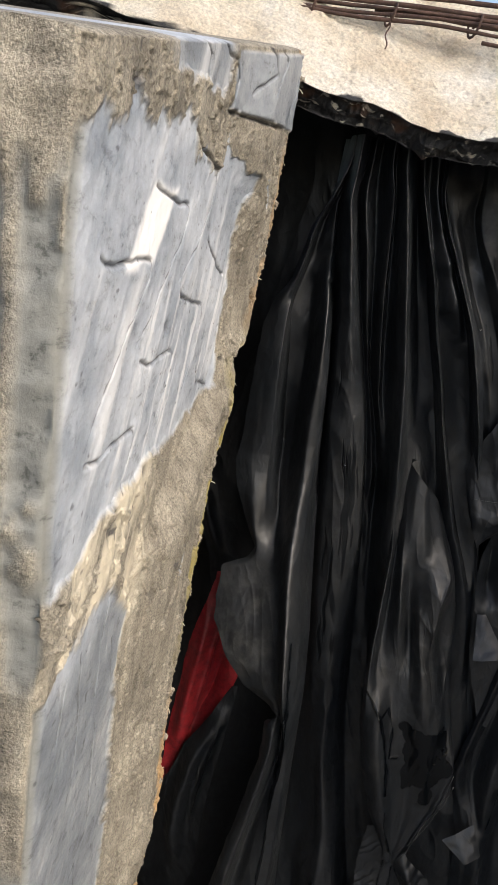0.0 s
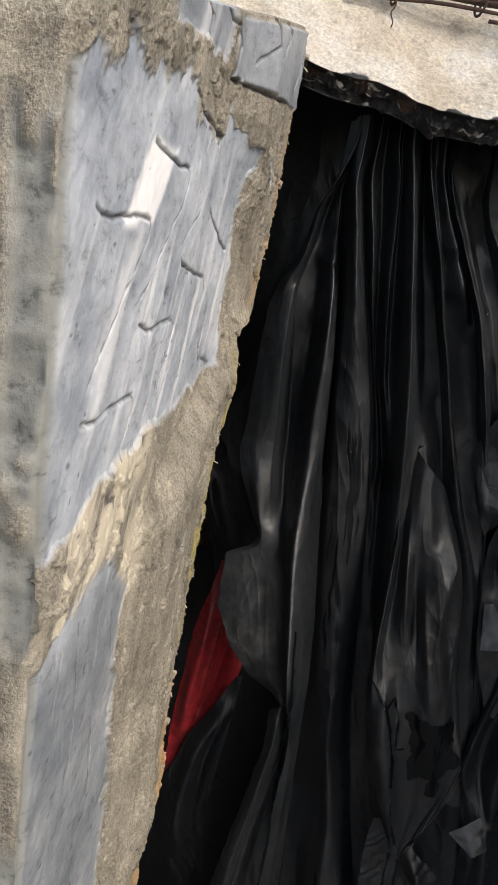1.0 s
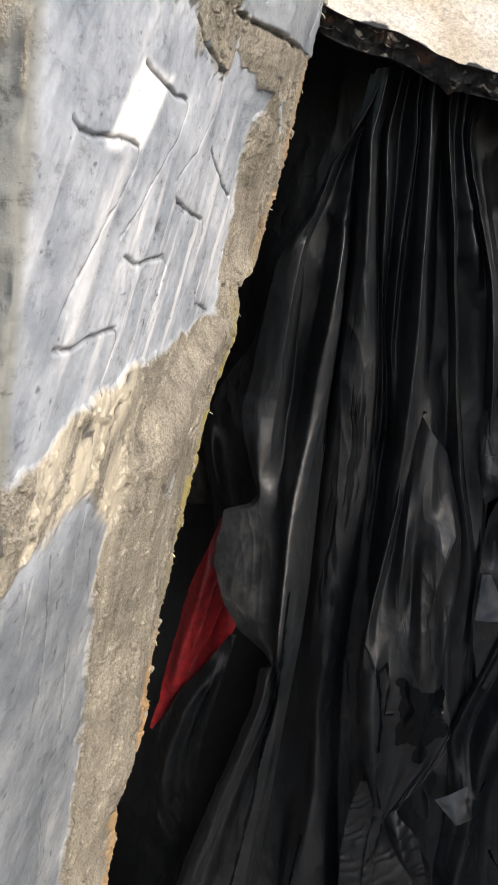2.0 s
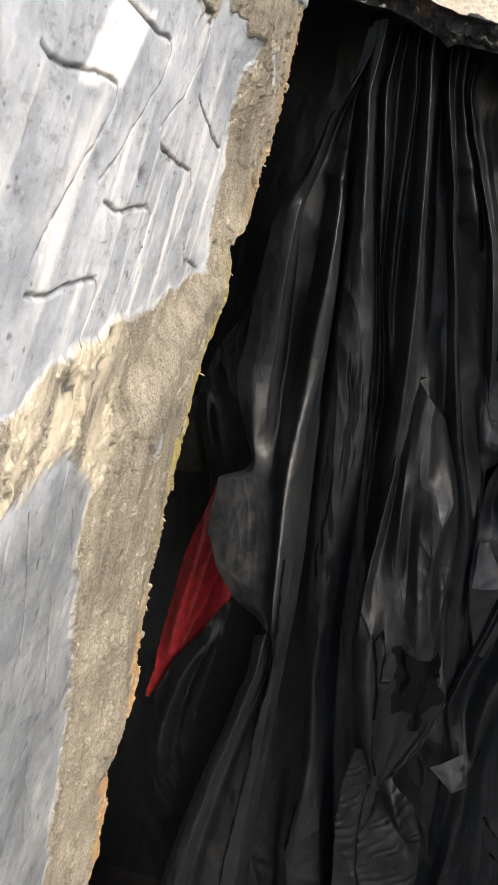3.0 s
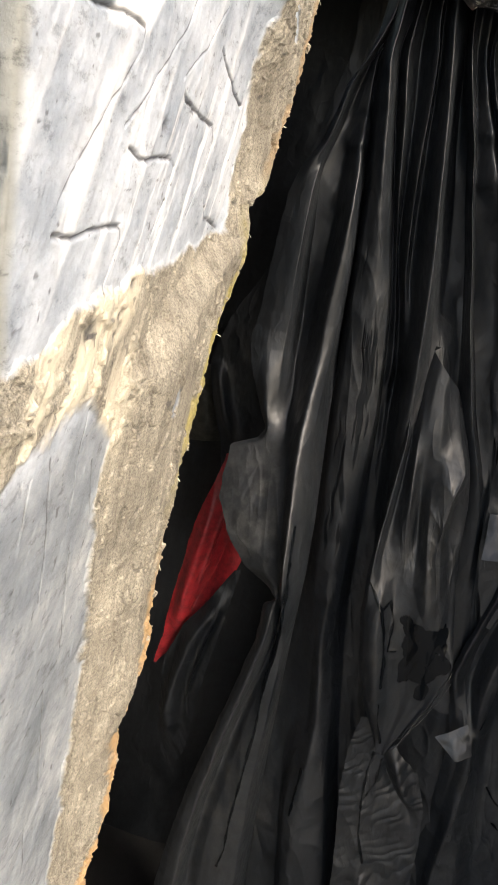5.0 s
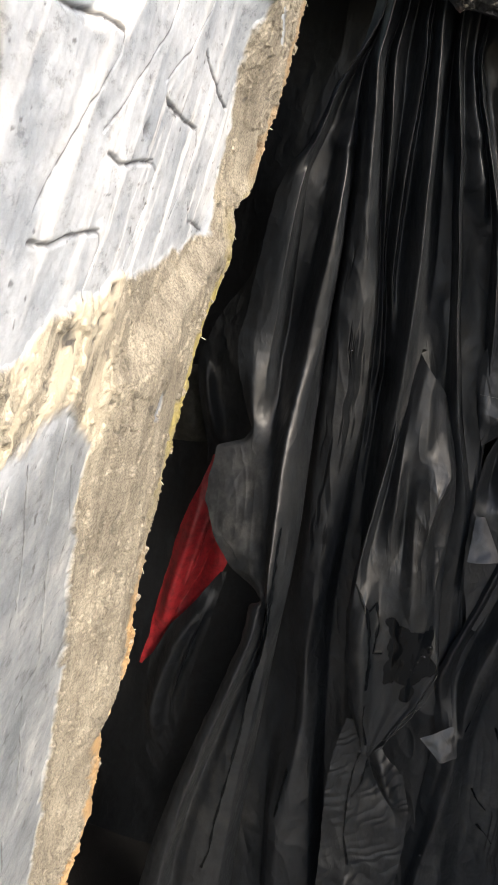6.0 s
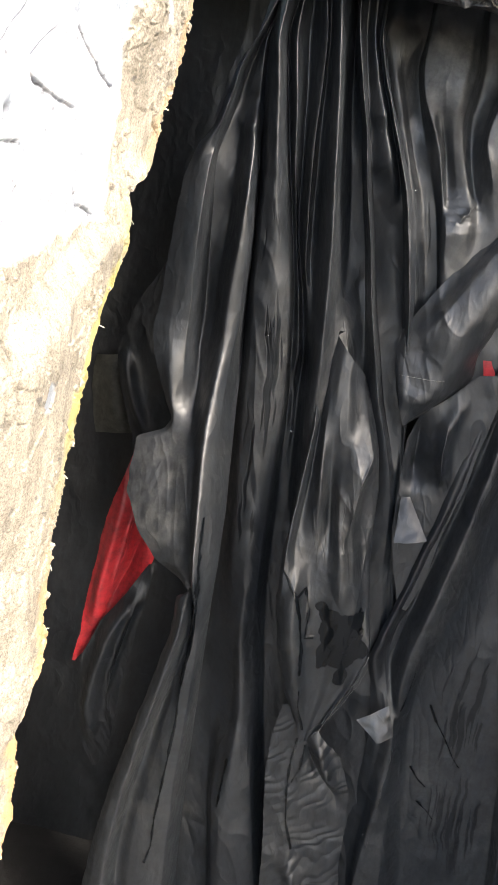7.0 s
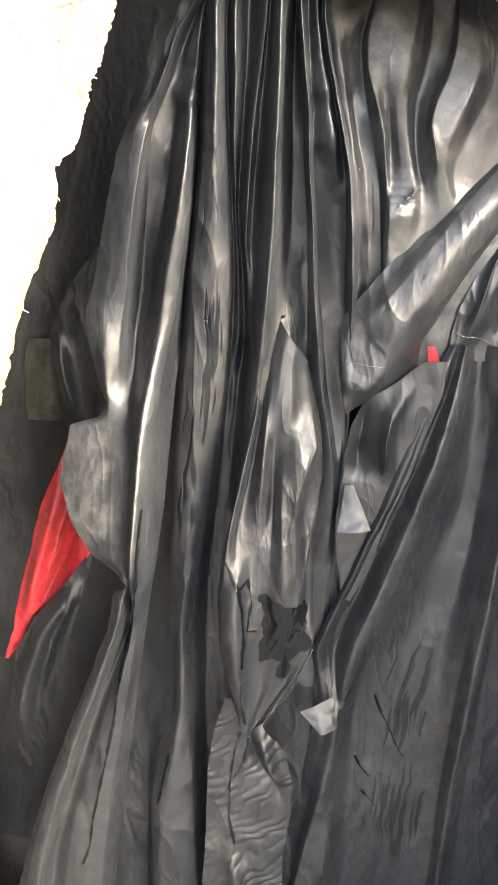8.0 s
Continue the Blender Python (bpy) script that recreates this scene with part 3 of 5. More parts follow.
def drops(sheet, size, *points):
    sheet["extras"].append(("water_drop", size, points))


def seam(sheet, width, *points):
    sheet["extras"].append(("seam", width, points))


def smooth_line(points, z, soft=0.02):
    """x over z along a polyline, with its corners rounded."""
    p = sorted((b, a) for a, b in points)
    zs, xs = [a for a, _ in p], [b for _, b in p]
    return sum(np.interp(z + k * soft, zs, xs) for k in (-1, -0.5, 0, 0.5, 1)) / 5


def hang(name, sheet, material, label, wrinkle=1.0, seed=0, pleats=0.0, category="plastic sheet", uneven=0.0035):
    zs = [b for a, b in sheet["left"] + sheet["right"]]
    hi, lo = max(zs), min(zs)
    v = np.linspace(0, 1, sheet["rows"])[:, None]
    u = np.linspace(0, 1, sheet["cols"])[None, :]
    lt, rt = max(b for a, b in sheet["left"]), max(b for a, b in sheet["right"])
    ll, rl = min(b for a, b in sheet["left"]), min(b for a, b in sheet["right"])
    zl, zr = lt + (ll - lt) * v, rt + (rl - rt) * v
    xl = smooth_line(sheet["left"], zl, 0.002) + 0.002 * rough_noise(zl * 40, zl * 0, seed + 70, 3)
    xr = smooth_line(sheet["right"], zr, 0.006)
    X = xl + (xr - xl) * u
    Z = zl + (zr - zl) * u
    H = np.zeros(X.shape)
    lines = []
    if sheet["ribs"]:
        lines = [smooth_line([(a, b) for a, b, c in points], Z, 0.012) for points in sheet["ribs"]]
        rise = [smooth_line([(c, b) for a, b, c in points], Z, 0.02) / 1000 for points in sheet["ribs"]]
        lines = [a + 0.0016 * rough_noise(Z * 15, Z * 0 + 3.7 * k, seed + 91, 2) for k, a in enumerate(lines)]
        rise = [a + uneven * rough_noise(Z * 11, X * 6 + 5.3 * k, seed + 92, 3) for k, a in enumerate(rise)]
        lines = [X * 0 + xl - 0.001] + lines + [X * 0 + xr + 0.001]
        rise = [rise[0] - 0.011] + rise + [rise[-1] - 0.012]
        for k in range(1, len(lines)):
            lines[k] = np.maximum(lines[k], lines[k - 1] + 0.0012)
        # a smooth curve through crests and valleys, with no ripple between them
        gaps = [b - a for a, b in zip(lines, lines[1:])]
        slopes = [(b - a) / g for a, b, g in zip(rise, rise[1:], gaps)]
        bends = [slopes[0]] + [np.where(a * b > 0, 2 * a * b / (a + b + 1e-12 * np.sign(a + b) + 1e-15), 0) for a, b in zip(slopes, slopes[1:])] + [slopes[-1]]
        H = np.where(X < lines[0], rise[0], rise[-1])
        for k, g in enumerate(gaps):
            a = np.clip((X - lines[k]) / g, 0, 1)
            curve = rise[k] * (1 + 2 * a) * (1 - a) ** 2 + rise[k + 1] * a * a * (3 - 2 * a) + g * (bends[k] * a * (1 - a) ** 2 - bends[k + 1] * a * a * (1 - a))
            H = np.where((X >= lines[k]) & (X < lines[k + 1]), curve, H)
    for kind, width, height, points in sheet["folds"]:
        top, low = max(b for a, b in points), min(b for a, b in points)
        line = smooth_line(points, Z)
        slope = (smooth_line(points, Z + 0.01) - smooth_line(points, Z - 0.01)) / 0.02
        d = (X - line) / np.sqrt(1 + slope * slope)
        d = d + 0.12 * width * value_noise(Z * 30, X * 10, seed + int(abs(points[0][0]) * 999))
        reach = 0.3 * (top - low)
        fade = step(top - Z, -0.02, reach) * step(Z - low, -0.02, reach)
        e = d / (width * (0.2 + 0.8 * fade)) if kind == "t" else d / width
        if kind == "r":
            shape = np.exp(-e * e)
        elif kind == "t":
            shape = np.sqrt(np.maximum(0, 1 - (e / 1.45) ** 2) + 0.004) - 0.063
        elif kind == "s":
            shape = np.exp(-np.abs(e) * 1.2)
        elif kind == "q":
            shape = np.where(e > 0, np.exp(-e * 0.8), np.exp(-(e * 4) ** 2))
        else:
            shape = np.exp(-np.sqrt(e * e + 0.05) * 1.15)
        H = H + height * shape * fade * (1.35 if kind == "v" else 1.0)
    for x, z, rx, rz, height in sheet["dents"]:
        H = H + height * np.exp(-((X - x) / rx) ** 2 - ((Z - z) / rz) ** 2)
    for x, z, rx, rz, up, side in sheet["facets"]:
        inside = 1 / (1 + (((X - x) / rx) ** 2 + ((Z - z) / rz) ** 2) ** 4)
        H = H + inside * (-up * (Z - z) + side * (X - x) + 0.3 * up * rz)
    # fine creases along the pull, and small crumples
    drift = X - 0.12 * value_noise(Z * 3, X * 2, seed + 3)
    H = H + wrinkle * (0.0009 * rough_noise(drift * 70, Z * 6, seed + 1, 2) + 0.0003 * rough_noise(drift * 190, Z * 22, seed + 2, 3) + 0.004 * rough_noise(X * 14, Z * 7, seed + 5, 2))
    H = H + wrinkle * 0.0026 * np.abs(value_noise(X * 40 + 16 * Z, Z * 26, seed + 6)) * step(value_noise(X * 12, Z * 6, seed + 8), -0.1, 0.5)
    for scale, tall, deep, k in ((20, 7, 0.0042, 13), (44, 17, 0.002, 14), (90, 42, 0.0009, 15)):
        bend = 0.7 * value_noise(X * scale * 0.4, Z * tall * 0.6, seed + k + 20)
        crease = 1 - np.abs(value_noise(X * scale + bend + 0.35 * Z * scale, Z * tall + bend, seed + k))
        H = H + wrinkle * deep * crease ** 3 * step(value_noise(X * 9, Z * 5, seed + k + 30), -0.35, 0.45)
    if pleats:
        k = (Z - 1.1 * X) * 120 + 4.5 * rough_noise(X * 16, Z * 20, seed + 9, 3)
        H = H + pleats * np.abs(np.sin(k)) * (0.5 + 0.5 * value_noise(X * 26, Z * 34, seed + 10))
    wet = np.zeros(X.shape)
    wob = 0.003 * rough_noise(X * 60, Z * 60, seed + 11, 3)
    for width, points in sheet["runs"]:
        d = stroke_distance(X, Z, points) + wob * 0.7
        wet = np.maximum(wet, step(width * 0.75 - d, -0.0008, 0.0008))
        H = H + 0.0008 * np.exp(-(d / width) ** 2)
    for x, z, rx, rz in sheet["soaks"]:
        r = np.hypot((X - x) / rx, (Z - z) / rz) + 0.75 * rough_noise(X * 48, Z * 30, seed + 12, 4)
        wet = np.maximum(wet, step(1 - r, -0.03, 0.03))
    for x, z, rx, rz, much in sheet["streaks"]:
        at = np.argmin((X - x) ** 2 + (Z - z) ** 2)
        near = min(lines, key=lambda line: abs(line.ravel()[at] - x))
        inside = np.exp(-(((X - near - x + near.ravel()[at]) / rx) ** 2 + ((Z - z) / rz) ** 2) ** 2)
        line = rough_noise((X - near) * 230 + 0.8 * value_noise(Z * 40, X * 30, seed + 16), Z * 11, seed + 17, 3)
        line = step(line + 0.5 * inside - 0.5, 0.1, 0.2) * step(inside, 0.1, 0.4) * much
        wet, H = np.maximum(wet, line), H - 0.0006 * line
    dust_lit = np.zeros(X.shape)
    for x, z, rx, rz, much in sheet["dust_lit"]:
        dust_lit = np.maximum(dust_lit, much * np.exp(-((X - x) / rx) ** 2 - ((Z - z) / rz) ** 2))
    base = along(sheet["depth"], Z)
    base = (base + along(sheet["depth"], Z + 0.025) + along(sheet["depth"], Z - 0.025)) / 3
    Y = base - H
    ob = grid_mesh(name, X, Y, Z, material, masks={"wet": wet, "dust_lit": dust_lit})

    def skin(x, z):
        k = np.argmin((X - x) ** 2 + (Z - z) ** 2)
        return Y.ravel()[k]
    for kind, *data in sheet["extras"]:
        if kind == "turned_flap":
            a, b, c, d = (Vector(p) for p in data[0])
            n = 24
            P = [[(a.lerp(b, i / n)).lerp(d.lerp(c, i / n), j / n) for i in range(n + 1)] for j in range(n + 1)]
            for j, row in enumerate(P):
                for i, p in enumerate(row):
                    p.y -= 0.003 * math.sin(math.pi * i / n) * (0.4 + 0.6 * j / n) - 0.0025 * noise.noise(p * 60)
            A = np.array([[tuple(p) for p in row] for row in P])
            grid_mesh("turned_flap", A[..., 0], A[..., 1], A[..., 2], material, ob, "stiff shiny turned-up corner")
        elif kind == "water_drop":
            size, points = data
            for x, z in points:
                bm = bmesh.new()
                bmesh.ops.create_icosphere(bm, subdivisions=3, radius=size, matrix=Matrix.Translation((x, skin(x, z) - size * 0.15, z)) @ Matrix.Diagonal((1, 0.6, 0.8, 1)))
                for q in bm.verts:
                    q.co += noise.noise_vector(q.co * 150) * size * 0.25
                part("water_drop", bm, WATER, ob, "clear bead of water", True)
        else:
            width, points = data
            line = []
            for (x0, z0), (x1, z1) in zip(points, points[1:]):
                for i in range(8):
                    x, z = x0 + (x1 - x0) * i / 8, z0 + (z1 - z0) * i / 8
                    line.append((x + 0.0022 * noise.noise(Vector((z * 110, x * 110, 0))), skin(x, z) - 0.0006, z))
            part("seam", tube_bm(line, width * 0.3, 6, 0.8), SEAM, ob, "crinkled pale line for sealed seams and glints", True)
    return tagged(ob, label, category)


left_curtain = drape(((1.6, 1.09), (1.42, 1.105), (1.2, 1.12), (1.05, 1.06), (0.975, 1.03), (0.9, 1), (0.8, 1.01), (0.6, 1.03), (0.2, 1.05)), 320, 640)
edge(left_curtain, "left", (-0.019, 1.619), (-0.032, 1.543), (-0.049, 1.507), (-0.056, 1.47), (-0.064, 1.441), (-0.07, 1.426), (-0.08, 1.413), (-0.09, 1.375), (-0.094, 1.33), (-0.094, 1.269), (-0.095, 1.212), (-0.098, 1.184), (-0.092, 1.151), (-0.076, 1.121), (-0.062, 1.09), (-0.051, 1.071), (-0.059, 1.056), (-0.092, 1.04), (-0.09, 0.997), (-0.087, 0.971), (-0.066, 0.935), (-0.031, 0.898), (0.005, 0.853), (0.02, 0.871), (0.006, 0.794), (-0.005, 0.722), (-0.026, 0.601), (-0.043, 0.475), (-0.054, 0.354), (-0.06, 0.224), (-0.048, -0.044))
edge(left_curtain, "right", (-0.003, 1.622), (-0.016, 1.546), (-0.006, 1.463), (0.003, 1.371), (0.012, 1.293), (0.017, 1.223), (0.02, 1.168), (0.026, 1.101), (0.035, 1.035), (0.044, 0.97), (0.05, 0.904), (0.052, 0.834), (0.057, 0.718), (0.063, 0.592), (0.072, 0.448), (0.083, 0.305), (0.121, 0.001))
rib(left_curtain, (-0.013, 1.586, 8), (-0.029, 1.542, 10), (-0.045, 1.507, 12), (-0.05, 1.47, 15), (-0.056, 1.44, 20), (-0.062, 1.425, 20), (-0.068, 1.411, 15), (-0.077, 1.379, 18), (-0.078, 1.336, 28), (-0.075, 1.277, 32), (-0.073, 1.223, 32), (-0.076, 1.194, 30), (-0.071, 1.162, 28), (-0.062, 1.129, 20), (-0.054, 1.094, 10), (-0.045, 1.073, 5), (-0.05, 1.056, 2), (-0.065, 1.017, 5), (-0.063, 0.978, 5), (-0.04, 0.943, 8), (-0.01, 0.907, 10), (0.012, 0.868, 12), (0.022, 0.875, 8), (0.013, 0.81, 20), (0.002, 0.742, 22), (-0.015, 0.63, 28), (-0.031, 0.509, 30), (-0.041, 0.392, 30), (-0.043, 0.267, 30))
rib(left_curtain, (-0.011, 1.586, -5), (-0.028, 1.545, -7), (-0.043, 1.507, -10), (-0.048, 1.471, -10), (-0.054, 1.44, -5), (-0.059, 1.421, 8), (-0.061, 1.402, 20), (-0.061, 1.377, 25), (-0.061, 1.34, 32), (-0.058, 1.282, 38), (-0.055, 1.228, 35), (-0.054, 1.185, 30), (-0.049, 1.145, 20), (-0.043, 1.095, 5), (-0.037, 1.075, 5), (-0.033, 1.052, 10), (-0.037, 1.012, 12), (-0.026, 0.962, 14), (0.001, 0.911, 15), (0.018, 0.871, 15), (0.026, 0.873, 10), (0.019, 0.815, 25), (0.01, 0.749, 28), (-0.005, 0.636, 32), (-0.02, 0.518, 35), (-0.027, 0.401, 35), (-0.029, 0.278, 35))
rib(left_curtain, (-0.01, 1.586, -17), (-0.028, 1.547, -22), (-0.038, 1.504, -22), (-0.042, 1.471, -19), (-0.05, 1.439, -19), (-0.057, 1.415, -14), (-0.058, 1.39, -17), (-0.054, 1.358, -17), (-0.052, 1.332, -16), (-0.047, 1.278, -14), (-0.041, 1.222, -12), (-0.037, 1.167, -10), (-0.028, 1.122, -7), (-0.028, 1.087, 0), (-0.021, 1.056, 15), (-0.018, 1.018, 20), (-0.008, 0.968, 21), (0.011, 0.916, 20), (0.021, 0.881, 15), (0.031, 0.859, 5), (0.032, 0.787, -5), (0.022, 0.715, -5), (0.007, 0.605, -5), (-0.006, 0.491, -5), (-0.012, 0.384, -5), (-0.007, 0.231, -5))
rib(left_curtain, (-0.008, 1.585, -17), (-0.027, 1.547, -19), (-0.03, 1.499, -10), (-0.032, 1.47, -12), (-0.038, 1.435, -22), (-0.038, 1.401, -17), (-0.033, 1.369, -14), (-0.032, 1.336, -17), (-0.031, 1.296, -10), (-0.031, 1.248, -5), (-0.029, 1.205, -2), (-0.027, 1.158, 0), (-0.023, 1.119, 5), (-0.019, 1.089, 12), (-0.014, 1.059, 21), (-0.008, 1.022, 25), (0.002, 0.973, 28), (0.016, 0.92, 28), (0.023, 0.884, 20), (0.037, 0.831, 2), (0.038, 0.774, 2), (0.03, 0.713, 2), (0.021, 0.618, 5), (0.014, 0.496, 5), (0.009, 0.376, 5), (0.015, 0.251, 5))
rib(left_curtain, (-0.005, 1.584, -12), (-0.023, 1.546, -12), (-0.02, 1.495, -7), (-0.02, 1.46, -10), (-0.015, 1.436, 8), (-0.012, 1.407, 22), (-0.009, 1.371, 38), (-0.007, 1.32, 42), (-0.006, 1.268, 45), (-0.005, 1.227, 45), (-0.001, 1.173, 45), (-0.002, 1.121, 45), (-0.001, 1.09, 48), (0.004, 1.047, 50), (0.011, 0.997, 50), (0.018, 0.947, 50), (0.024, 0.903, 42), (0.035, 0.843, 20), (0.037, 0.784, 15), (0.036, 0.701, 10), (0.036, 0.616, 10), (0.035, 0.506, 10), (0.038, 0.39, 10), (0.046, 0.266, 10))
rib(left_curtain, (-0.002, 1.584, -14), (-0.022, 1.547, -17), (-0.016, 1.491, -19), (-0.01, 1.444, -12), (-0.005, 1.402, 10), (-0, 1.359, 28), (0.005, 1.309, 35), (0.007, 1.256, 38), (0.01, 1.2, 38), (0.01, 1.16, 35), (0.012, 1.108, 35), (0.013, 1.069, 35), (0.018, 1.026, 38), (0.023, 0.981, 38), (0.029, 0.929, 35), (0.031, 0.89, 25), (0.039, 0.843, 18), (0.045, 0.774, 12), (0.048, 0.681, 8), (0.049, 0.596, 8), (0.051, 0.508, 8), (0.058, 0.393, 8), (0.068, 0.269, 8))
rib(left_curtain, (0.003, 1.586, -26), (-0.019, 1.55, -29), (-0.009, 1.464, -34), (0, 1.369, -36), (0.01, 1.288, -36), (0.015, 1.216, -34), (0.018, 1.16, -31), (0.025, 1.093, -26), (0.035, 1.028, -22), (0.044, 0.963, -17), (0.05, 0.898, -12), (0.052, 0.822, -17), (0.057, 0.697, -26), (0.062, 0.563, -31), (0.072, 0.414, -31), (0.083, 0.266, -31))
facet(left_curtain, -0.026, 1.458, 0.0162, 0.022, 0.45, 0.25)
facet(left_curtain, -0.028, 1.384, 0.0105, 0.022, 0.3, 0.35)
wet_run(left_curtain, 0.0022, (0.021, 0.979), (0.025, 0.939), (0.03, 0.9), (0.03, 0.846), (0.033, 0.791), (0.033, 0.722), (0.037, 0.639), (0.036, 0.563), (0.035, 0.507), (0.034, 0.449), (0.037, 0.39), (0.032, 0.352))
wet_run(left_curtain, 0.002, (0.027, 0.933), (0.033, 0.874), (0.036, 0.811))
dusty_lit(left_curtain, -0.035, 0.975, 0.0567, 0.1, 1)
dusty_lit(left_curtain, -0.007, 0.92, 0.0324, 0.06, 0.8)
dusty_lit(left_curtain, 0.013, 0.49, 0.0486, 0.18, 0.5)
drops(left_curtain, 0.0028, (-0.04, 1.219), (-0.038, 1.215))
drops(left_curtain, 0.0014, (-0.028, 1.243), (-0.017, 1.507))

centre_curtain = drape(((1.6, 1.1), (1.42, 1.105), (1.2, 1.12), (1, 1.13), (0.2, 1.13)), 460, 640)
edge(centre_curtain, "left", (-0.027, 1.618), (-0.029, 1.545), (-0.019, 1.46), (-0.01, 1.369), (-0.004, 1.29), (-0, 1.219), (0.003, 1.16), (0.007, 1.082), (0.012, 0.999), (0.02, 0.915), (0.027, 0.825), (0.035, 0.75), (0.046, 0.63), (0.05, 0.5), (0.06, 0.349), (0.07, 0.201), (0.109, -0.122))
edge(centre_curtain, "right", (0.102, 1.636), (0.107, 1.574), (0.131, 1.51), (0.159, 1.456), (0.182, 1.411), (0.201, 1.363), (0.221, 1.284), (0.236, 1.214), (0.254, 1.14), (0.27, 1.061), (0.299, 1.015), (0.339, 0.899), (0.351, 0.825), (0.349, 0.704), (0.346, 0.573), (0.373, 0.428), (0.399, 0.285), (0.464, -0.028))
rib(centre_curtain, (-0.021, 1.591, -21), (-0.025, 1.548, -21), (-0.016, 1.462, -29), (-0.005, 1.368, -34), (0.004, 1.287, -34), (0.009, 1.215, -34), (0.014, 1.154, -34), (0.021, 1.074, -34), (0.029, 0.99, -34), (0.04, 0.902, -36), (0.05, 0.808, -39), (0.061, 0.708, -42), (0.083, 0.551, -42), (0.107, 0.396, -26), (0.143, 0.189, -26))
rib(centre_curtain, (-0.014, 1.588, 11), (-0.015, 1.546, 14), (-0.001, 1.463, 17), (0.01, 1.374, 17), (0.016, 1.309, 14), (0.022, 1.241, 11), (0.031, 1.168, 8), (0.039, 1.091, 6), (0.047, 1.008, 0), (0.059, 0.921, -5), (0.072, 0.83, -10), (0.087, 0.731, -18), (0.114, 0.579, -18), (0.113, 0.431, 8), (0.15, 0.228, 6))
rib(centre_curtain, (-0.005, 1.587, 28), (-0.007, 1.545, 31), (0.009, 1.465, 31), (0.023, 1.377, 28), (0.036, 1.315, 22), (0.045, 1.248, 20), (0.056, 1.176, 17), (0.065, 1.1, 14), (0.071, 1.017, 8), (0.08, 0.93, 3), (0.091, 0.838, -3), (0.1, 0.742, -5), (0.128, 0.597, 0), (0.137, 0.46, 20), (0.149, 0.331, 20), (0.173, 0.202, 14))
rib(centre_curtain, (0.002, 1.591, 8), (-0.002, 1.549, 11), (0.015, 1.467, 11), (0.033, 1.379, 8), (0.052, 1.317, 6), (0.067, 1.25, 6), (0.078, 1.179, 6), (0.088, 1.102, 3), (0.092, 1.017, -3), (0.099, 0.928, -10), (0.107, 0.835, -16), (0.117, 0.736, -21), (0.149, 0.589, -16), (0.166, 0.479, 8), (0.201, 0.331, 8), (0.232, 0.207, 6))
rib(centre_curtain, (0.006, 1.594, -16), (-0.001, 1.553, -16), (0.017, 1.469, -16), (0.037, 1.391, -18), (0.053, 1.327, -29), (0.072, 1.244, -34), (0.085, 1.17, -36), (0.096, 1.09, -39), (0.105, 1.006, -39), (0.115, 0.917, -42), (0.125, 0.824, -42), (0.138, 0.727, -42), (0.169, 0.572, -42), (0.206, 0.411, -36), (0.256, 0.208, -34))
rib(centre_curtain, (0.012, 1.592, 11), (0.011, 1.551, 14), (0.029, 1.47, 11), (0.041, 1.405, 0), (0.057, 1.329, -21), (0.079, 1.247, -26), (0.093, 1.173, -29), (0.102, 1.092, -36), (0.111, 1.006, -42), (0.123, 0.918, -42), (0.135, 0.826, -42), (0.15, 0.73, -42), (0.183, 0.576, -42), (0.224, 0.415, -36), (0.276, 0.213, -34))
rib(centre_curtain, (0.021, 1.597, -21), (0.023, 1.558, -21), (0.036, 1.491, -23), (0.046, 1.419, -26), (0.06, 1.328, -31), (0.084, 1.247, -34), (0.1, 1.173, -36), (0.108, 1.093, -39), (0.117, 1.007, -42), (0.129, 0.92, -42), (0.143, 0.828, -42), (0.158, 0.732, -42), (0.194, 0.579, -42), (0.237, 0.419, -36), (0.29, 0.217, -34))
rib(centre_curtain, (0.035, 1.595, 11), (0.045, 1.559, 11), (0.052, 1.498, 11), (0.057, 1.434, 8), (0.066, 1.366, 8), (0.076, 1.301, 6), (0.093, 1.239, -5), (0.105, 1.179, -16), (0.113, 1.099, -23), (0.123, 1.013, -31), (0.135, 0.923, -39), (0.15, 0.832, -39), (0.166, 0.736, -39), (0.207, 0.584, -39), (0.295, 0.218, -34))
rib(centre_curtain, (0.039, 1.598, -5), (0.048, 1.562, -5), (0.055, 1.5, -8), (0.063, 1.435, -10), (0.071, 1.366, -13), (0.081, 1.301, -10), (0.098, 1.242, 0), (0.109, 1.186, 8), (0.118, 1.111, 8), (0.129, 1.027, 0), (0.142, 0.938, -10), (0.156, 0.848, -13), (0.175, 0.746, -26), (0.304, 0.224, -31))
rib(centre_curtain, (0.051, 1.595, 31), (0.06, 1.559, 34), (0.076, 1.479, 36), (0.092, 1.393, 39), (0.103, 1.332, 39), (0.112, 1.267, 42), (0.118, 1.212, 42), (0.126, 1.152, 34), (0.134, 1.087, 22), (0.144, 1.018, 11), (0.153, 0.946, 0), (0.168, 0.854, -8), (0.19, 0.753, -21), (0.318, 0.228, -31))
rib(centre_curtain, (0.066, 1.602, -5), (0.073, 1.556, -8), (0.088, 1.465, -5), (0.101, 1.393, 0), (0.113, 1.33, 6), (0.125, 1.264, 8), (0.134, 1.221, 6), (0.143, 1.164, 8), (0.158, 1.088, 11), (0.17, 1.023, 8), (0.182, 0.953, 0), (0.2, 0.861, -8), (0.231, 0.763, -21), (0.361, 0.239, -31))
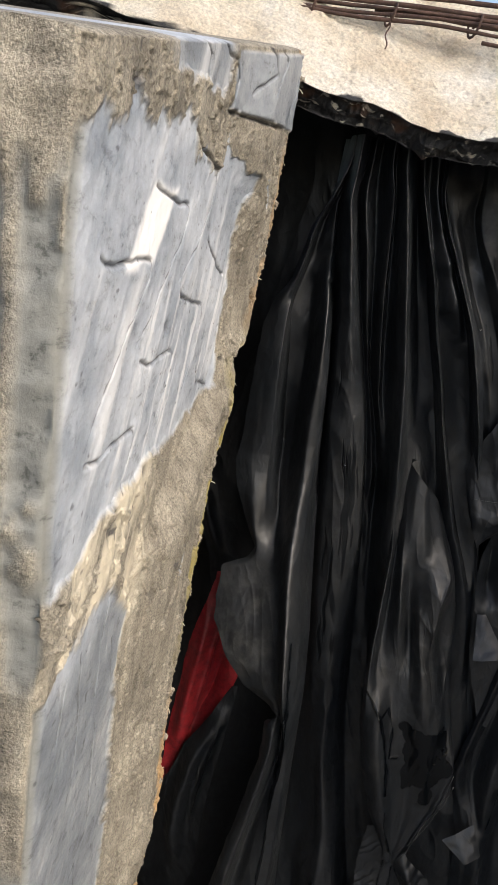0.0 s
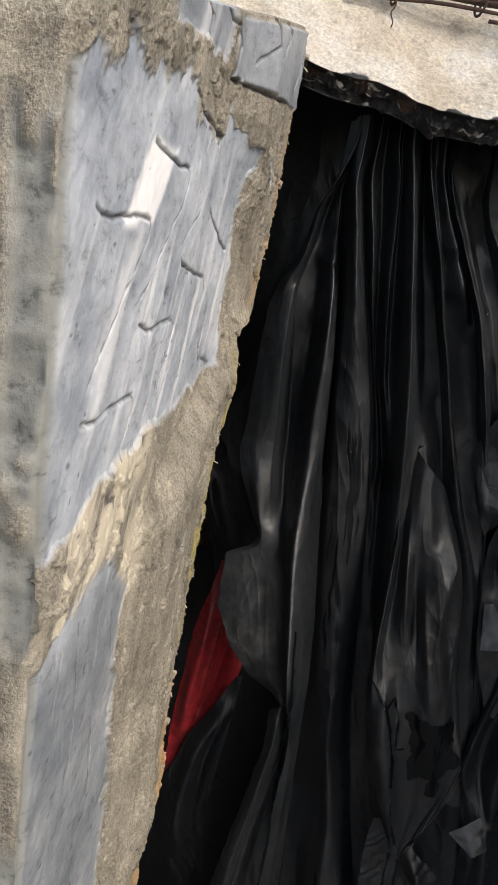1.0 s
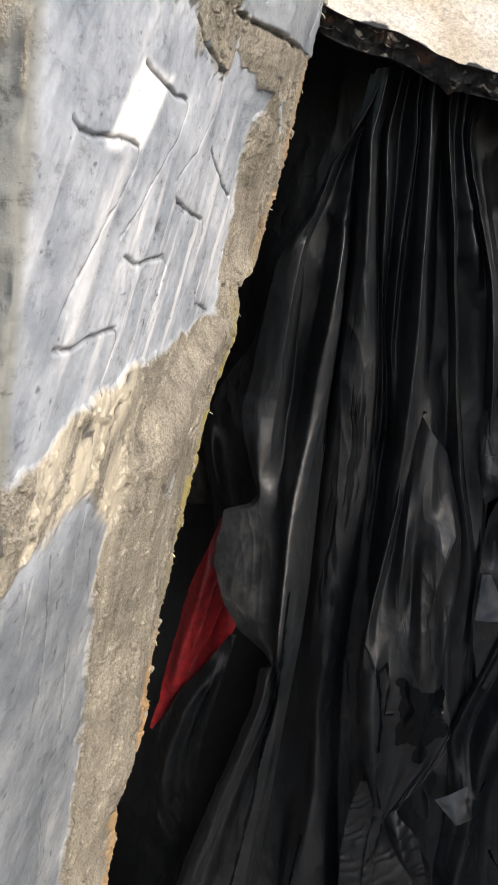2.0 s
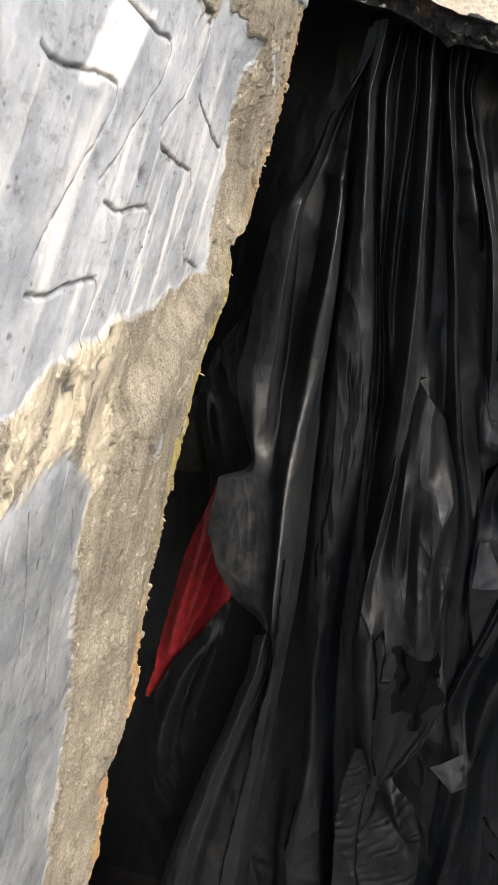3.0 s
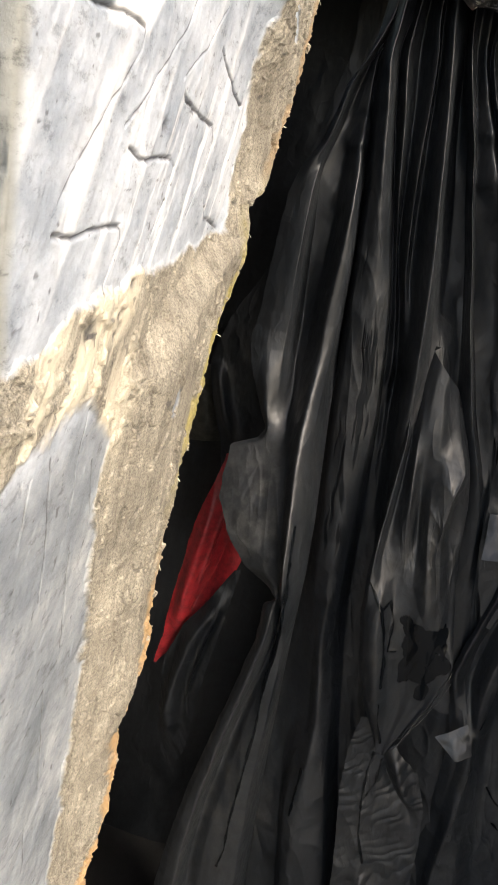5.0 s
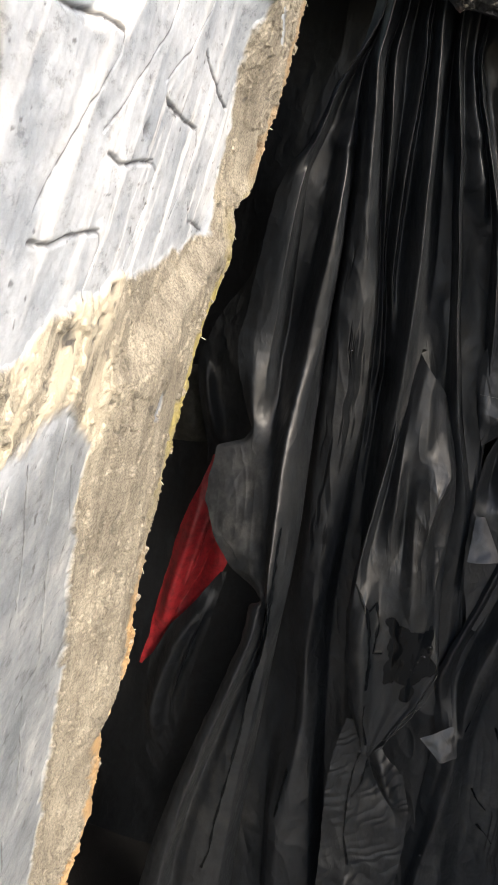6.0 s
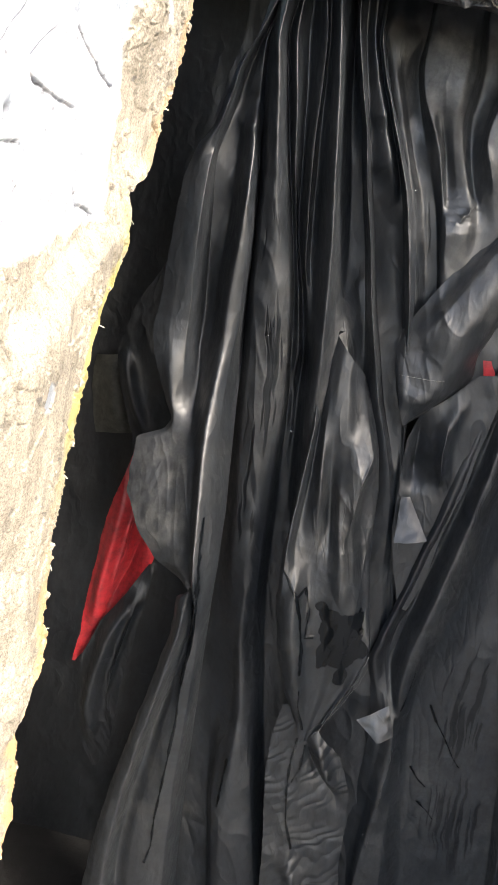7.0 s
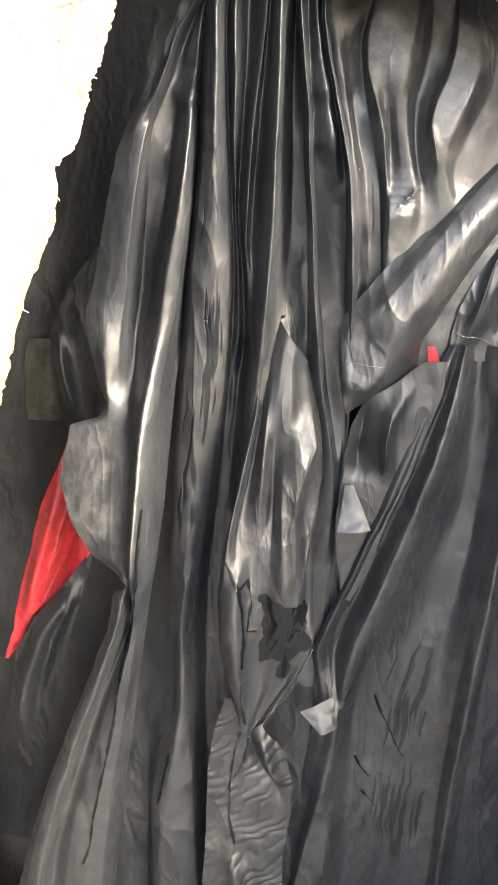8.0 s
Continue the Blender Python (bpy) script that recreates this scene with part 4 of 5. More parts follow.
rib(centre_curtain, (0.069, 1.605, -29), (0.077, 1.56, -31), (0.096, 1.468, -36), (0.114, 1.394, -36), (0.127, 1.329, -31), (0.133, 1.283, -18), (0.145, 1.238, 0), (0.162, 1.168, 8), (0.178, 1.093, 11), (0.19, 1.028, 8), (0.204, 0.958, 0), (0.223, 0.867, -8), (0.255, 0.769, -21), (0.38, 0.243, -31))
rib(centre_curtain, (0.07, 1.603, -13), (0.079, 1.558, -13), (0.093, 1.515, -13), (0.107, 1.47, -29), (0.127, 1.397, -34), (0.145, 1.333, -34), (0.16, 1.28, -29), (0.169, 1.24, -16), (0.184, 1.166, -16), (0.202, 1.09, -13), (0.222, 1.026, -13), (0.238, 0.96, -13), (0.256, 0.872, -13), (0.408, 0.251, -31))
rib(centre_curtain, (0.072, 1.6, 22), (0.081, 1.557, 25), (0.096, 1.512, 31), (0.113, 1.464, 31), (0.13, 1.401, 28), (0.148, 1.34, 25), (0.166, 1.275, 22), (0.188, 1.207, 17), (0.209, 1.149, 11), (0.234, 1.088, 6), (0.253, 1.039, 0), (0.27, 0.97, -8), (0.283, 0.878, -13), (0.427, 0.256, -31))
rib(centre_curtain, (0.082, 1.605, -10), (0.089, 1.563, -13), (0.102, 1.516, -8), (0.118, 1.466, 3), (0.138, 1.401, -16), (0.158, 1.337, -26), (0.177, 1.269, -31), (0.201, 1.198, -31), (0.221, 1.14, -26), (0.244, 1.081, -18), (0.262, 1.036, -13), (0.278, 0.967, -16), (0.292, 0.878, -16), (0.432, 0.257, -31))
rib(centre_curtain, (0.092, 1.606, -5), (0.098, 1.564, -3), (0.115, 1.518, 8), (0.135, 1.469, 14), (0.157, 1.418, 6), (0.168, 1.386, -34), (0.179, 1.34, -39), (0.2, 1.272, -39), (0.221, 1.202, -31), (0.241, 1.13, -21), (0.262, 1.052, -16), (0.28, 0.967, -18), (0.296, 0.878, -18), (0.436, 0.258, -31))
rib(centre_curtain, (0.102, 1.609, -18), (0.104, 1.567, -18), (0.122, 1.521, -13), (0.144, 1.472, -10), (0.165, 1.426, -18), (0.179, 1.389, -26), (0.192, 1.344, -34), (0.21, 1.275, -34), (0.229, 1.205, -29), (0.248, 1.131, -21), (0.267, 1.052, -18), (0.281, 0.967, -18), (0.298, 0.879, -18), (0.441, 0.259, -31))
rib(centre_curtain, (0.106, 1.607, 6), (0.106, 1.564, 8), (0.124, 1.519, 14), (0.146, 1.471, 17), (0.17, 1.422, 17), (0.183, 1.387, 17), (0.195, 1.35, 17), (0.213, 1.285, 14), (0.231, 1.212, 0), (0.25, 1.136, -8), (0.27, 1.054, -16), (0.285, 0.968, -18), (0.299, 0.879, -18), (0.446, 0.26, -31))
streaked(centre_curtain, 0.042, 1.258, 0.0243, 0.11, 0.8)
streaked(centre_curtain, 0.055, 1.157, 0.0259, 0.11, 0.8)
streaked(centre_curtain, 0.061, 1.07, 0.0243, 0.09, 0.8)
streaked(centre_curtain, 0.068, 0.97, 0.0194, 0.09, 0.8)
streaked(centre_curtain, 0.154, 1.179, 0.0178, 0.09, 0.6)
dent(centre_curtain, 0.104, 1.152, 0.0073, 0.03, -0.02)
facet(centre_curtain, 0.123, 1.503, 0.013, 0.026, 0.4, 0.3)
facet(centre_curtain, 0.135, 1.448, 0.0162, 0.026, 0.25, 0.2)
drops(centre_curtain, 0.0042, (0.049, 1.201))
drops(centre_curtain, 0.0034, (0.107, 1.059), (0.112, 1.049))
drops(centre_curtain, 0.0018, (0.194, 1.145), (0.187, 1.412), (0.206, 1.275))
dusty_lit(centre_curtain, 0.063, 1.143, 0.0324, 0.14, 0.6)
dusty_lit(centre_curtain, 0.157, 1.165, 0.0324, 0.13, 0.6)
dusty_lit(centre_curtain, 0.085, 0.368, 0.0486, 0.06, 0.8)
wet_run(centre_curtain, 0.0028, (0.125, 0.507), (0.125, 0.461), (0.126, 0.414))

torn_bag = drape(((1.5, 1.13), (1.25, 1.115), (1.05, 1.09), (0.86, 1.065), (0.7, 1.075)), 280, 380)
edge(torn_bag, "left", (0.119, 1.219), (0.123, 1.176), (0.128, 1.133), (0.132, 1.09), (0.133, 1.052), (0.132, 1.005), (0.132, 0.942), (0.133, 0.898), (0.139, 0.843), (0.154, 0.77), (0.18, 0.695), (0.205, 0.648), (0.223, 0.618))
edge(torn_bag, "right", (0.132, 1.224), (0.154, 1.226), (0.184, 1.175), (0.205, 1.135), (0.227, 1.08), (0.242, 1.021), (0.247, 0.967), (0.256, 0.912), (0.271, 0.848), (0.285, 0.793), (0.273, 0.723), (0.253, 0.667), (0.229, 0.617))
rib(torn_bag, (0.127, 1.164, 6), (0.135, 1.093, 9), (0.135, 1.012, 15), (0.135, 0.951, 18), (0.137, 0.908, 18), (0.142, 0.854, 15), (0.158, 0.784, 18), (0.188, 0.698, 15), (0.217, 0.632, 6))
rib(torn_bag, (0.135, 1.163, -6), (0.143, 1.09, -6), (0.146, 1.022, -3), (0.146, 0.969, 0), (0.148, 0.923, 3), (0.156, 0.885, 21), (0.165, 0.823, 30), (0.184, 0.748, 27), (0.207, 0.673, 15), (0.221, 0.628, 6))
rib(torn_bag, (0.143, 1.168, 6), (0.15, 1.098, 12), (0.157, 1.042, 21), (0.162, 1.005, 21), (0.169, 0.953, 6), (0.176, 0.895, 0), (0.184, 0.832, 9), (0.2, 0.76, 12), (0.216, 0.691, 9), (0.225, 0.629, 6))
rib(torn_bag, (0.152, 1.171, 12), (0.162, 1.101, 15), (0.171, 1.045, 0), (0.179, 0.996, -9), (0.188, 0.953, -3), (0.195, 0.902, 6), (0.205, 0.833, 3), (0.22, 0.761, 6), (0.23, 0.702, 6), (0.228, 0.63, 6))
rib(torn_bag, (0.162, 1.174, 12), (0.176, 1.104, 15), (0.184, 1.059, 9), (0.188, 1.024, 15), (0.196, 0.98, 18), (0.21, 0.929, 21), (0.225, 0.863, 12), (0.239, 0.8, 12), (0.245, 0.739, 9), (0.231, 0.632, 8))
rib(torn_bag, (0.172, 1.173, 3), (0.191, 1.104, 3), (0.202, 1.068, 24), (0.207, 1.032, 24), (0.209, 0.99, 15), (0.222, 0.943, 12), (0.243, 0.863, 6), (0.258, 0.802, 9), (0.26, 0.738, 9), (0.234, 0.638, 8))
rib(torn_bag, (0.18, 1.173, -6), (0.207, 1.104, -6), (0.218, 1.077, 21), (0.221, 1.043, 6), (0.224, 0.995, -15), (0.238, 0.935, -12), (0.258, 0.86, -6), (0.271, 0.804, 6), (0.265, 0.734, 9), (0.238, 0.643, 9))
rib(torn_bag, (0.185, 1.171, -15), (0.215, 1.102, -18), (0.231, 1.068, -9), (0.241, 1.02, -21), (0.249, 0.956, -24), (0.259, 0.902, -21), (0.271, 0.842, -9), (0.282, 0.797, 9), (0.27, 0.733, 12), (0.245, 0.666, 12))
fold(torn_bag, "s", 0.003, 0.006, (0.222, 1.074), (0.215, 1.062), (0.212, 1.05), (0.213, 1.015), (0.211, 0.983))
fold(torn_bag, "q", 0.003, 0.006, (0.285, 0.793), (0.279, 0.749), (0.268, 0.712), (0.252, 0.67), (0.23, 0.621))
wet_run(torn_bag, 0.003, (0.138, 0.899), (0.151, 0.881), (0.164, 0.863), (0.176, 0.829), (0.189, 0.778), (0.195, 0.74))
wet_run(torn_bag, 0.0025, (0.164, 0.863), (0.174, 0.874), (0.185, 0.845), (0.189, 0.798), (0.2, 0.799))
wet_run(torn_bag, 0.0022, (0.2, 0.71), (0.205, 0.681), (0.221, 0.638))
soaked(torn_bag, 0.221, 0.84, 0.0211, 0.014)
soaked(torn_bag, 0.248, 0.828, 0.0211, 0.022)
soaked(torn_bag, 0.227, 0.808, 0.0243, 0.024)
soaked(torn_bag, 0.22, 0.776, 0.0113, 0.022)
soaked(torn_bag, 0.263, 0.797, 0.0162, 0.016)
soaked(torn_bag, 0.245, 0.773, 0.0178, 0.014)
soaked(torn_bag, 0.252, 0.744, 0.0097, 0.016)
soaked(torn_bag, 0.203, 0.85, 0.0097, 0.008)
streaked(torn_bag, 0.202, 0.957, 0.0405, 0.06, 0.5)
seam(torn_bag, 0.0016, (0.285, 0.787), (0.28, 0.746), (0.266, 0.71), (0.252, 0.672), (0.225, 0.626))
seam(torn_bag, 0.0012, (0.289, 0.769), (0.28, 0.73), (0.269, 0.7), (0.254, 0.664), (0.236, 0.63))
drops(torn_bag, 0.0018, (0.216, 0.92), (0.26, 0.828), (0.265, 0.822), (0.259, 0.814), (0.271, 0.809), (0.262, 0.83), (0.271, 0.817), (0.254, 0.816), (0.242, 0.731), (0.252, 0.708), (0.252, 0.804), (0.199, 0.969), (0.2, 0.949), (0.207, 1.006))
dusty_lit(torn_bag, 0.197, 0.98, 0.0324, 0.09, 0.8)
dusty_lit(torn_bag, 0.168, 0.753, 0.013, 0.08, 0.5)

gathered_bag = drape(((0, 1.09), (2, 1.09)), 200, 260)
edge(gathered_bag, "left", (0.187, 0.659), (0.182, 0.6), (0.184, 0.547), (0.198, 0.46), (0.214, 0.369), (0.231, 0.248), (0.245, 0.145))
edge(gathered_bag, "right", (0.219, 0.667), (0.255, 0.618), (0.293, 0.585), (0.319, 0.525), (0.33, 0.458), (0.338, 0.376), (0.36, 0.281), (0.384, 0.181))
fold(gathered_bag, "r", 0.0112, 0.0162, (0.247, 0.616), (0.271, 0.568), (0.296, 0.519))
fold(gathered_bag, "v", 0.008, -0.0121, (0.233, 0.602), (0.257, 0.554), (0.309, 0.499))
fold(gathered_bag, "r", 0.0128, 0.0162, (0.254, 0.38), (0.288, 0.288), (0.314, 0.19))
wet_run(gathered_bag, 0.0024, (0.22, 0.604), (0.219, 0.566), (0.224, 0.512), (0.236, 0.446), (0.256, 0.392))
wet_run(gathered_bag, 0.0024, (0.235, 0.592), (0.236, 0.549), (0.229, 0.522))
# pale line put in for a row of wet glints
seam(gathered_bag, 0.0012, (0.223, 0.6), (0.223, 0.562), (0.226, 0.524))
dusty_lit(gathered_bag, 0.267, 0.407, 0.064, 0.12, 0.6)

fanned_sheet = drape(((1.3, 1.16), (1.1, 1.14), (0.6, 1.135), (0.2, 1.15)), 460, 600)
edge(fanned_sheet, "left", (0.366, 1.228), (0.361, 1.218), (0.356, 1.187), (0.35, 1.15), (0.343, 1.105), (0.339, 1.063), (0.337, 1.028), (0.333, 0.979), (0.324, 0.928), (0.317, 0.866), (0.307, 0.8), (0.298, 0.739), (0.314, 0.691), (0.332, 0.631), (0.338, 0.554), (0.344, 0.471), (0.349, 0.37), (0.362, 0.254), (0.388, 0.074))
edge(fanned_sheet, "right", (0.442, 1.242), (0.488, 1.231), (0.555, 1.121), (0.628, 0.962), (0.71, 0.786), (0.802, 0.589), (0.913, 0.357), (0.975, 0.228))
rib(fanned_sheet, (0.37, 1.229, 9), (0.366, 1.207, 12), (0.361, 1.177, 15), (0.356, 1.137, 15), (0.352, 1.092, 12), (0.347, 1.054, 15), (0.343, 1.027, 18), (0.339, 0.989, 18), (0.33, 0.937, 15), (0.322, 0.875, 15), (0.312, 0.81, 12), (0.305, 0.746, 9), (0.324, 0.693, 0), (0.347, 0.64, 6), (0.354, 0.552, -6), (0.362, 0.466, -9), (0.366, 0.365, -9), (0.38, 0.248, -9))
rib(fanned_sheet, (0.378, 1.227, 0), (0.378, 1.2, 3), (0.379, 1.16, -3), (0.375, 1.117, -9), (0.371, 1.067, -9), (0.366, 1.022, -9), (0.362, 0.974, -15), (0.356, 0.924, -21), (0.347, 0.855, -21), (0.338, 0.794, -21), (0.333, 0.736, -15), (0.342, 0.701, -9), (0.359, 0.656, 9), (0.366, 0.62, 15), (0.374, 0.551, 12), (0.377, 0.479, 12), (0.377, 0.391, 12), (0.382, 0.274, 12))
rib(fanned_sheet, (0.381, 1.229, 15), (0.382, 1.206, 21), (0.384, 1.168, 21), (0.384, 1.123, 24), (0.384, 1.075, 24), (0.38, 1.032, 24), (0.377, 0.978, 21), (0.372, 0.932, 21), (0.368, 0.885, 21), (0.361, 0.838, 24), (0.355, 0.789, 24), (0.354, 0.737, 21), (0.358, 0.692, 15), (0.378, 0.612, 3), (0.391, 0.543, 0), (0.397, 0.466, 6), (0.403, 0.385, 12), (0.415, 0.283, 12))
rib(fanned_sheet, (0.392, 1.227, 3), (0.397, 1.197, 6), (0.404, 1.153, 6), (0.409, 1.105, 3), (0.413, 1.046, 0), (0.413, 0.992, -3), (0.412, 0.936, -6), (0.41, 0.879, -6), (0.403, 0.819, -6), (0.394, 0.767, -6), (0.386, 0.714, -6), (0.388, 0.659, -9), (0.401, 0.594, -12), (0.421, 0.503, -12), (0.436, 0.419, -12), (0.469, 0.268, -12))
rib(fanned_sheet, (0.407, 1.226, -9), (0.416, 1.189, -12), (0.429, 1.135, -15), (0.442, 1.071, -18), (0.451, 1.001, -21), (0.45, 0.937, -21), (0.451, 0.861, -21), (0.448, 0.782, -18), (0.442, 0.71, -15), (0.452, 0.626, -15), (0.459, 0.535, -15), (0.474, 0.429, -12), (0.502, 0.277, -12))
rib(fanned_sheet, (0.415, 1.232, 6), (0.429, 1.187, 0), (0.447, 1.125, -9), (0.462, 1.051, -15), (0.476, 0.972, -18), (0.48, 0.898, -18), (0.484, 0.821, -18), (0.49, 0.743, -15), (0.498, 0.662, -12), (0.51, 0.566, -9), (0.526, 0.449, -6), (0.555, 0.299, -6))
rib(fanned_sheet, (0.423, 1.233, 12), (0.442, 1.179, 12), (0.467, 1.105, 9), (0.484, 1.042, 12), (0.491, 0.984, 15), (0.498, 0.922, 15), (0.507, 0.848, 15), (0.516, 0.769, 12), (0.529, 0.687, 9), (0.543, 0.6, 6), (0.563, 0.493, 3), (0.603, 0.319, 0))
rib(fanned_sheet, (0.429, 1.236, 15), (0.451, 1.183, 21), (0.478, 1.114, 27), (0.498, 1.038, 33), (0.502, 0.973, 39), (0.51, 0.904, 42), (0.519, 0.831, 42), (0.528, 0.764, 42), (0.54, 0.693, 39), (0.552, 0.608, 36), (0.569, 0.514, 33), (0.601, 0.355, 30))
rib(fanned_sheet, (0.436, 1.235, 6), (0.464, 1.182, 9), (0.495, 1.112, 12), (0.518, 1.033, 12), (0.529, 0.964, 12), (0.539, 0.892, 12), (0.549, 0.815, 9), (0.56, 0.744, 6), (0.575, 0.671, 3), (0.591, 0.583, 0), (0.609, 0.486, -3), (0.647, 0.323, -6))
streaked(fanned_sheet, 0.388, 1.099, 0.0486, 0.12, 0.5)
streaked(fanned_sheet, 0.463, 0.674, 0.0405, 0.12, 0.7)
streaked(fanned_sheet, 0.51, 0.451, 0.0486, 0.1, 0.6)
wet_run(fanned_sheet, 0.002, (0.37, 0.756), (0.373, 0.726), (0.371, 0.694), (0.367, 0.667))
wet_run(fanned_sheet, 0.0022, (0.415, 0.673), (0.431, 0.645), (0.453, 0.617), (0.476, 0.583), (0.489, 0.569))
wet_run(fanned_sheet, 0.0018, (0.416, 0.55), (0.431, 0.53), (0.449, 0.516))
wet_run(fanned_sheet, 0.0018, (0.444, 0.484), (0.462, 0.47), (0.479, 0.453))
# dust, with the bright ridge crests painted in by the same lighter colour
dusty_lit(fanned_sheet, 0.386, 1.131, 0.0324, 0.14, 1)
dusty_lit(fanned_sheet, 0.525, 0.843, 0.0243, 0.18, 1)
dusty_lit(fanned_sheet, 0.579, 0.532, 0.0324, 0.18, 1)
dusty_lit(fanned_sheet, 0.38, 0.904, 0.0243, 0.12, 1)
dusty_lit(fanned_sheet, 0.363, 0.784, 0.013, 0.06, 1)
dusty_lit(fanned_sheet, 0.52, 0.937, 0.0243, 0.16, 0.8)
dusty_lit(fanned_sheet, 0.401, 0.357, 0.0194, 0.08, 0.9)
dusty_lit(fanned_sheet, 0.441, 0.496, 0.0648, 0.16, 0.5)
seam(fanned_sheet, 0.0012, (0.373, 0.598), (0.376, 0.546), (0.378, 0.486), (0.379, 0.43), (0.384, 0.379))
drops(fanned_sheet, 0.0022, (0.414, 0.479), (0.453, 0.449), (0.53, 0.747))
drops(fanned_sheet, 0.0016, (0.365, 0.426), (0.373, 0.409), (0.372, 0.441), (0.435, 0.549), (0.438, 0.556), (0.386, 0.8))
flap(fanned_sheet, (0.301, 1.1, 0.651), (0.344, 1.11, 0.681), (0.361, 1.095, 0.64), (0.337, 1.085, 0.629))

diagonal_band = drape(((1.5, 1.2), (1.35, 1.15), (1.2, 1.125), (1, 1.12)), 300, 320)
edge(diagonal_band, "left", (0.396, 1.532), (0.356, 1.472), (0.314, 1.406), (0.294, 1.368), (0.274, 1.333), (0.253, 1.299), (0.235, 1.269), (0.219, 1.237), (0.216, 1.214), (0.223, 1.179), (0.237, 1.143))
edge(diagonal_band, "right", (0.458, 1.448), (0.394, 1.38), (0.379, 1.356), (0.362, 1.325), (0.347, 1.279), (0.338, 1.245), (0.327, 1.231), (0.328, 1.191), (0.298, 1.157), (0.275, 1.132), (0.251, 1.111))
rib(diagonal_band, (0.404, 1.527, -6), (0.363, 1.466, -9), (0.321, 1.401, -9), (0.302, 1.363, -6), (0.281, 1.328, -3), (0.262, 1.292, 0), (0.242, 1.26, 3), (0.228, 1.229, 6), (0.225, 1.207, 6), (0.229, 1.174, 6), (0.239, 1.141, 3))
rib(diagonal_band, (0.404, 1.514, 18), (0.363, 1.452, 21), (0.325, 1.391, 24), (0.307, 1.354, 24), (0.289, 1.319, 24), (0.271, 1.285, 24), (0.254, 1.252, 21), (0.243, 1.22, 15), (0.24, 1.197, 12), (0.239, 1.17, 9), (0.243, 1.138, 3))
rib(diagonal_band, (0.415, 1.493, 27), (0.37, 1.431, 30), (0.337, 1.375, 33), (0.321, 1.338, 33), (0.307, 1.301, 33), (0.293, 1.267, 33), (0.278, 1.235, 30), (0.267, 1.205, 18), (0.261, 1.179, 9), (0.254, 1.157, 6), (0.246, 1.132, 3))
rib(diagonal_band, (0.432, 1.47, 15), (0.382, 1.402, 12), (0.359, 1.361, 15), (0.344, 1.33, 18), (0.331, 1.297, 21), (0.316, 1.262, 18), (0.301, 1.23, 18), (0.289, 1.197, 12), (0.278, 1.174, 6), (0.265, 1.152, 6), (0.247, 1.127, 3))
rib(diagonal_band, (0.452, 1.456, -12), (0.394, 1.388, -15), (0.377, 1.356, -18), (0.363, 1.323, -21), (0.349, 1.282, -21), (0.336, 1.247, -21), (0.324, 1.22, -15), (0.313, 1.189, -9), (0.294, 1.162, -6), (0.271, 1.139, 0), (0.25, 1.119, 0))
fold(diagonal_band, "s", 0.003, 0.004, (0.28, 1.409), (0.308, 1.402), (0.335, 1.411))
facet(diagonal_band, 0.253, 1.186, 0.0324, 0.04, 0.3, 0.2)
seam(diagonal_band, 0.0014, (0.221, 1.183), (0.253, 1.186), (0.289, 1.19))
drops(diagonal_band, 0.002, (0.298, 1.309), (0.304, 1.386), (0.256, 1.319))
dusty_lit(diagonal_band, 0.315, 1.342, 0.0972, 0.1, 0.7)

second_band = drape(((1.5, 1.2), (1.3, 1.16), (1, 1.14)), 160, 220)
edge(second_band, "left", (0.425, 1.44), (0.4, 1.386), (0.376, 1.325), (0.363, 1.278), (0.361, 1.24), (0.366, 1.203))
edge(second_band, "right", (0.537, 1.465), (0.513, 1.397), (0.493, 1.336), (0.484, 1.29), (0.484, 1.245), (0.482, 1.229))
fold(second_band, "r", 0.0144, 0.0162, (0.417, 1.39), (0.399, 1.322), (0.388, 1.269), (0.385, 1.231))
fold(second_band, "s", 0.0056, 0.0108, (0.396, 1.385), (0.386, 1.327), (0.381, 1.267))
fold(second_band, "v", 0.0072, -0.0108, (0.442, 1.381), (0.426, 1.307), (0.42, 1.254))
fold(second_band, "r", 0.016, 0.0135, (0.476, 1.368), (0.463, 1.286), (0.463, 1.24))
seam(second_band, 0.002, (0.36, 1.246), (0.375, 1.24), (0.395, 1.243), (0.42, 1.238), (0.45, 1.242))

crumpled_flap = drape(((0, 1.13), (2, 1.13)), 150, 220)
edge(crumpled_flap, "left", (0.333, 1.202), (0.305, 1.165), (0.275, 1.138), (0.265, 1.096), (0.266, 1.058), (0.272, 1.017), (0.275, 0.974), (0.281, 0.945), (0.299, 0.889), (0.319, 0.837))
edge(crumpled_flap, "right", (0.36, 1.208), (0.368, 1.171), (0.365, 1.131), (0.361, 1.089), (0.36, 1.042), (0.35, 0.979), (0.347, 0.947), (0.345, 0.891), (0.331, 0.835))
fold(crumpled_flap, "r", 0.0112, 0.0135, (0.321, 1.161), (0.31, 1.118), (0.316, 1.07), (0.332, 1.04))
fold(crumpled_flap, "v", 0.0112, -0.0189, (0.277, 1.127), (0.282, 1.079), (0.289, 1.038))
flap(crumpled_flap, (0.277, 1.126, 1.012), (0.289, 1.126, 1.014), (0.323, 1.098, 0.966), (0.279, 1.096, 0.954))
dent(crumpled_flap, 0.291, 1.047, 0.016, 0.02, -0.014)
fold(crumpled_flap, "s", 0.0048, 0.0108, (0.31, 1.118), (0.311, 1.077), (0.323, 1.046))

back_sheet = drape(((1.75, 1.2), (1.44, 1.165), (1.3, 1.16), (1, 1.15)), 360, 420)
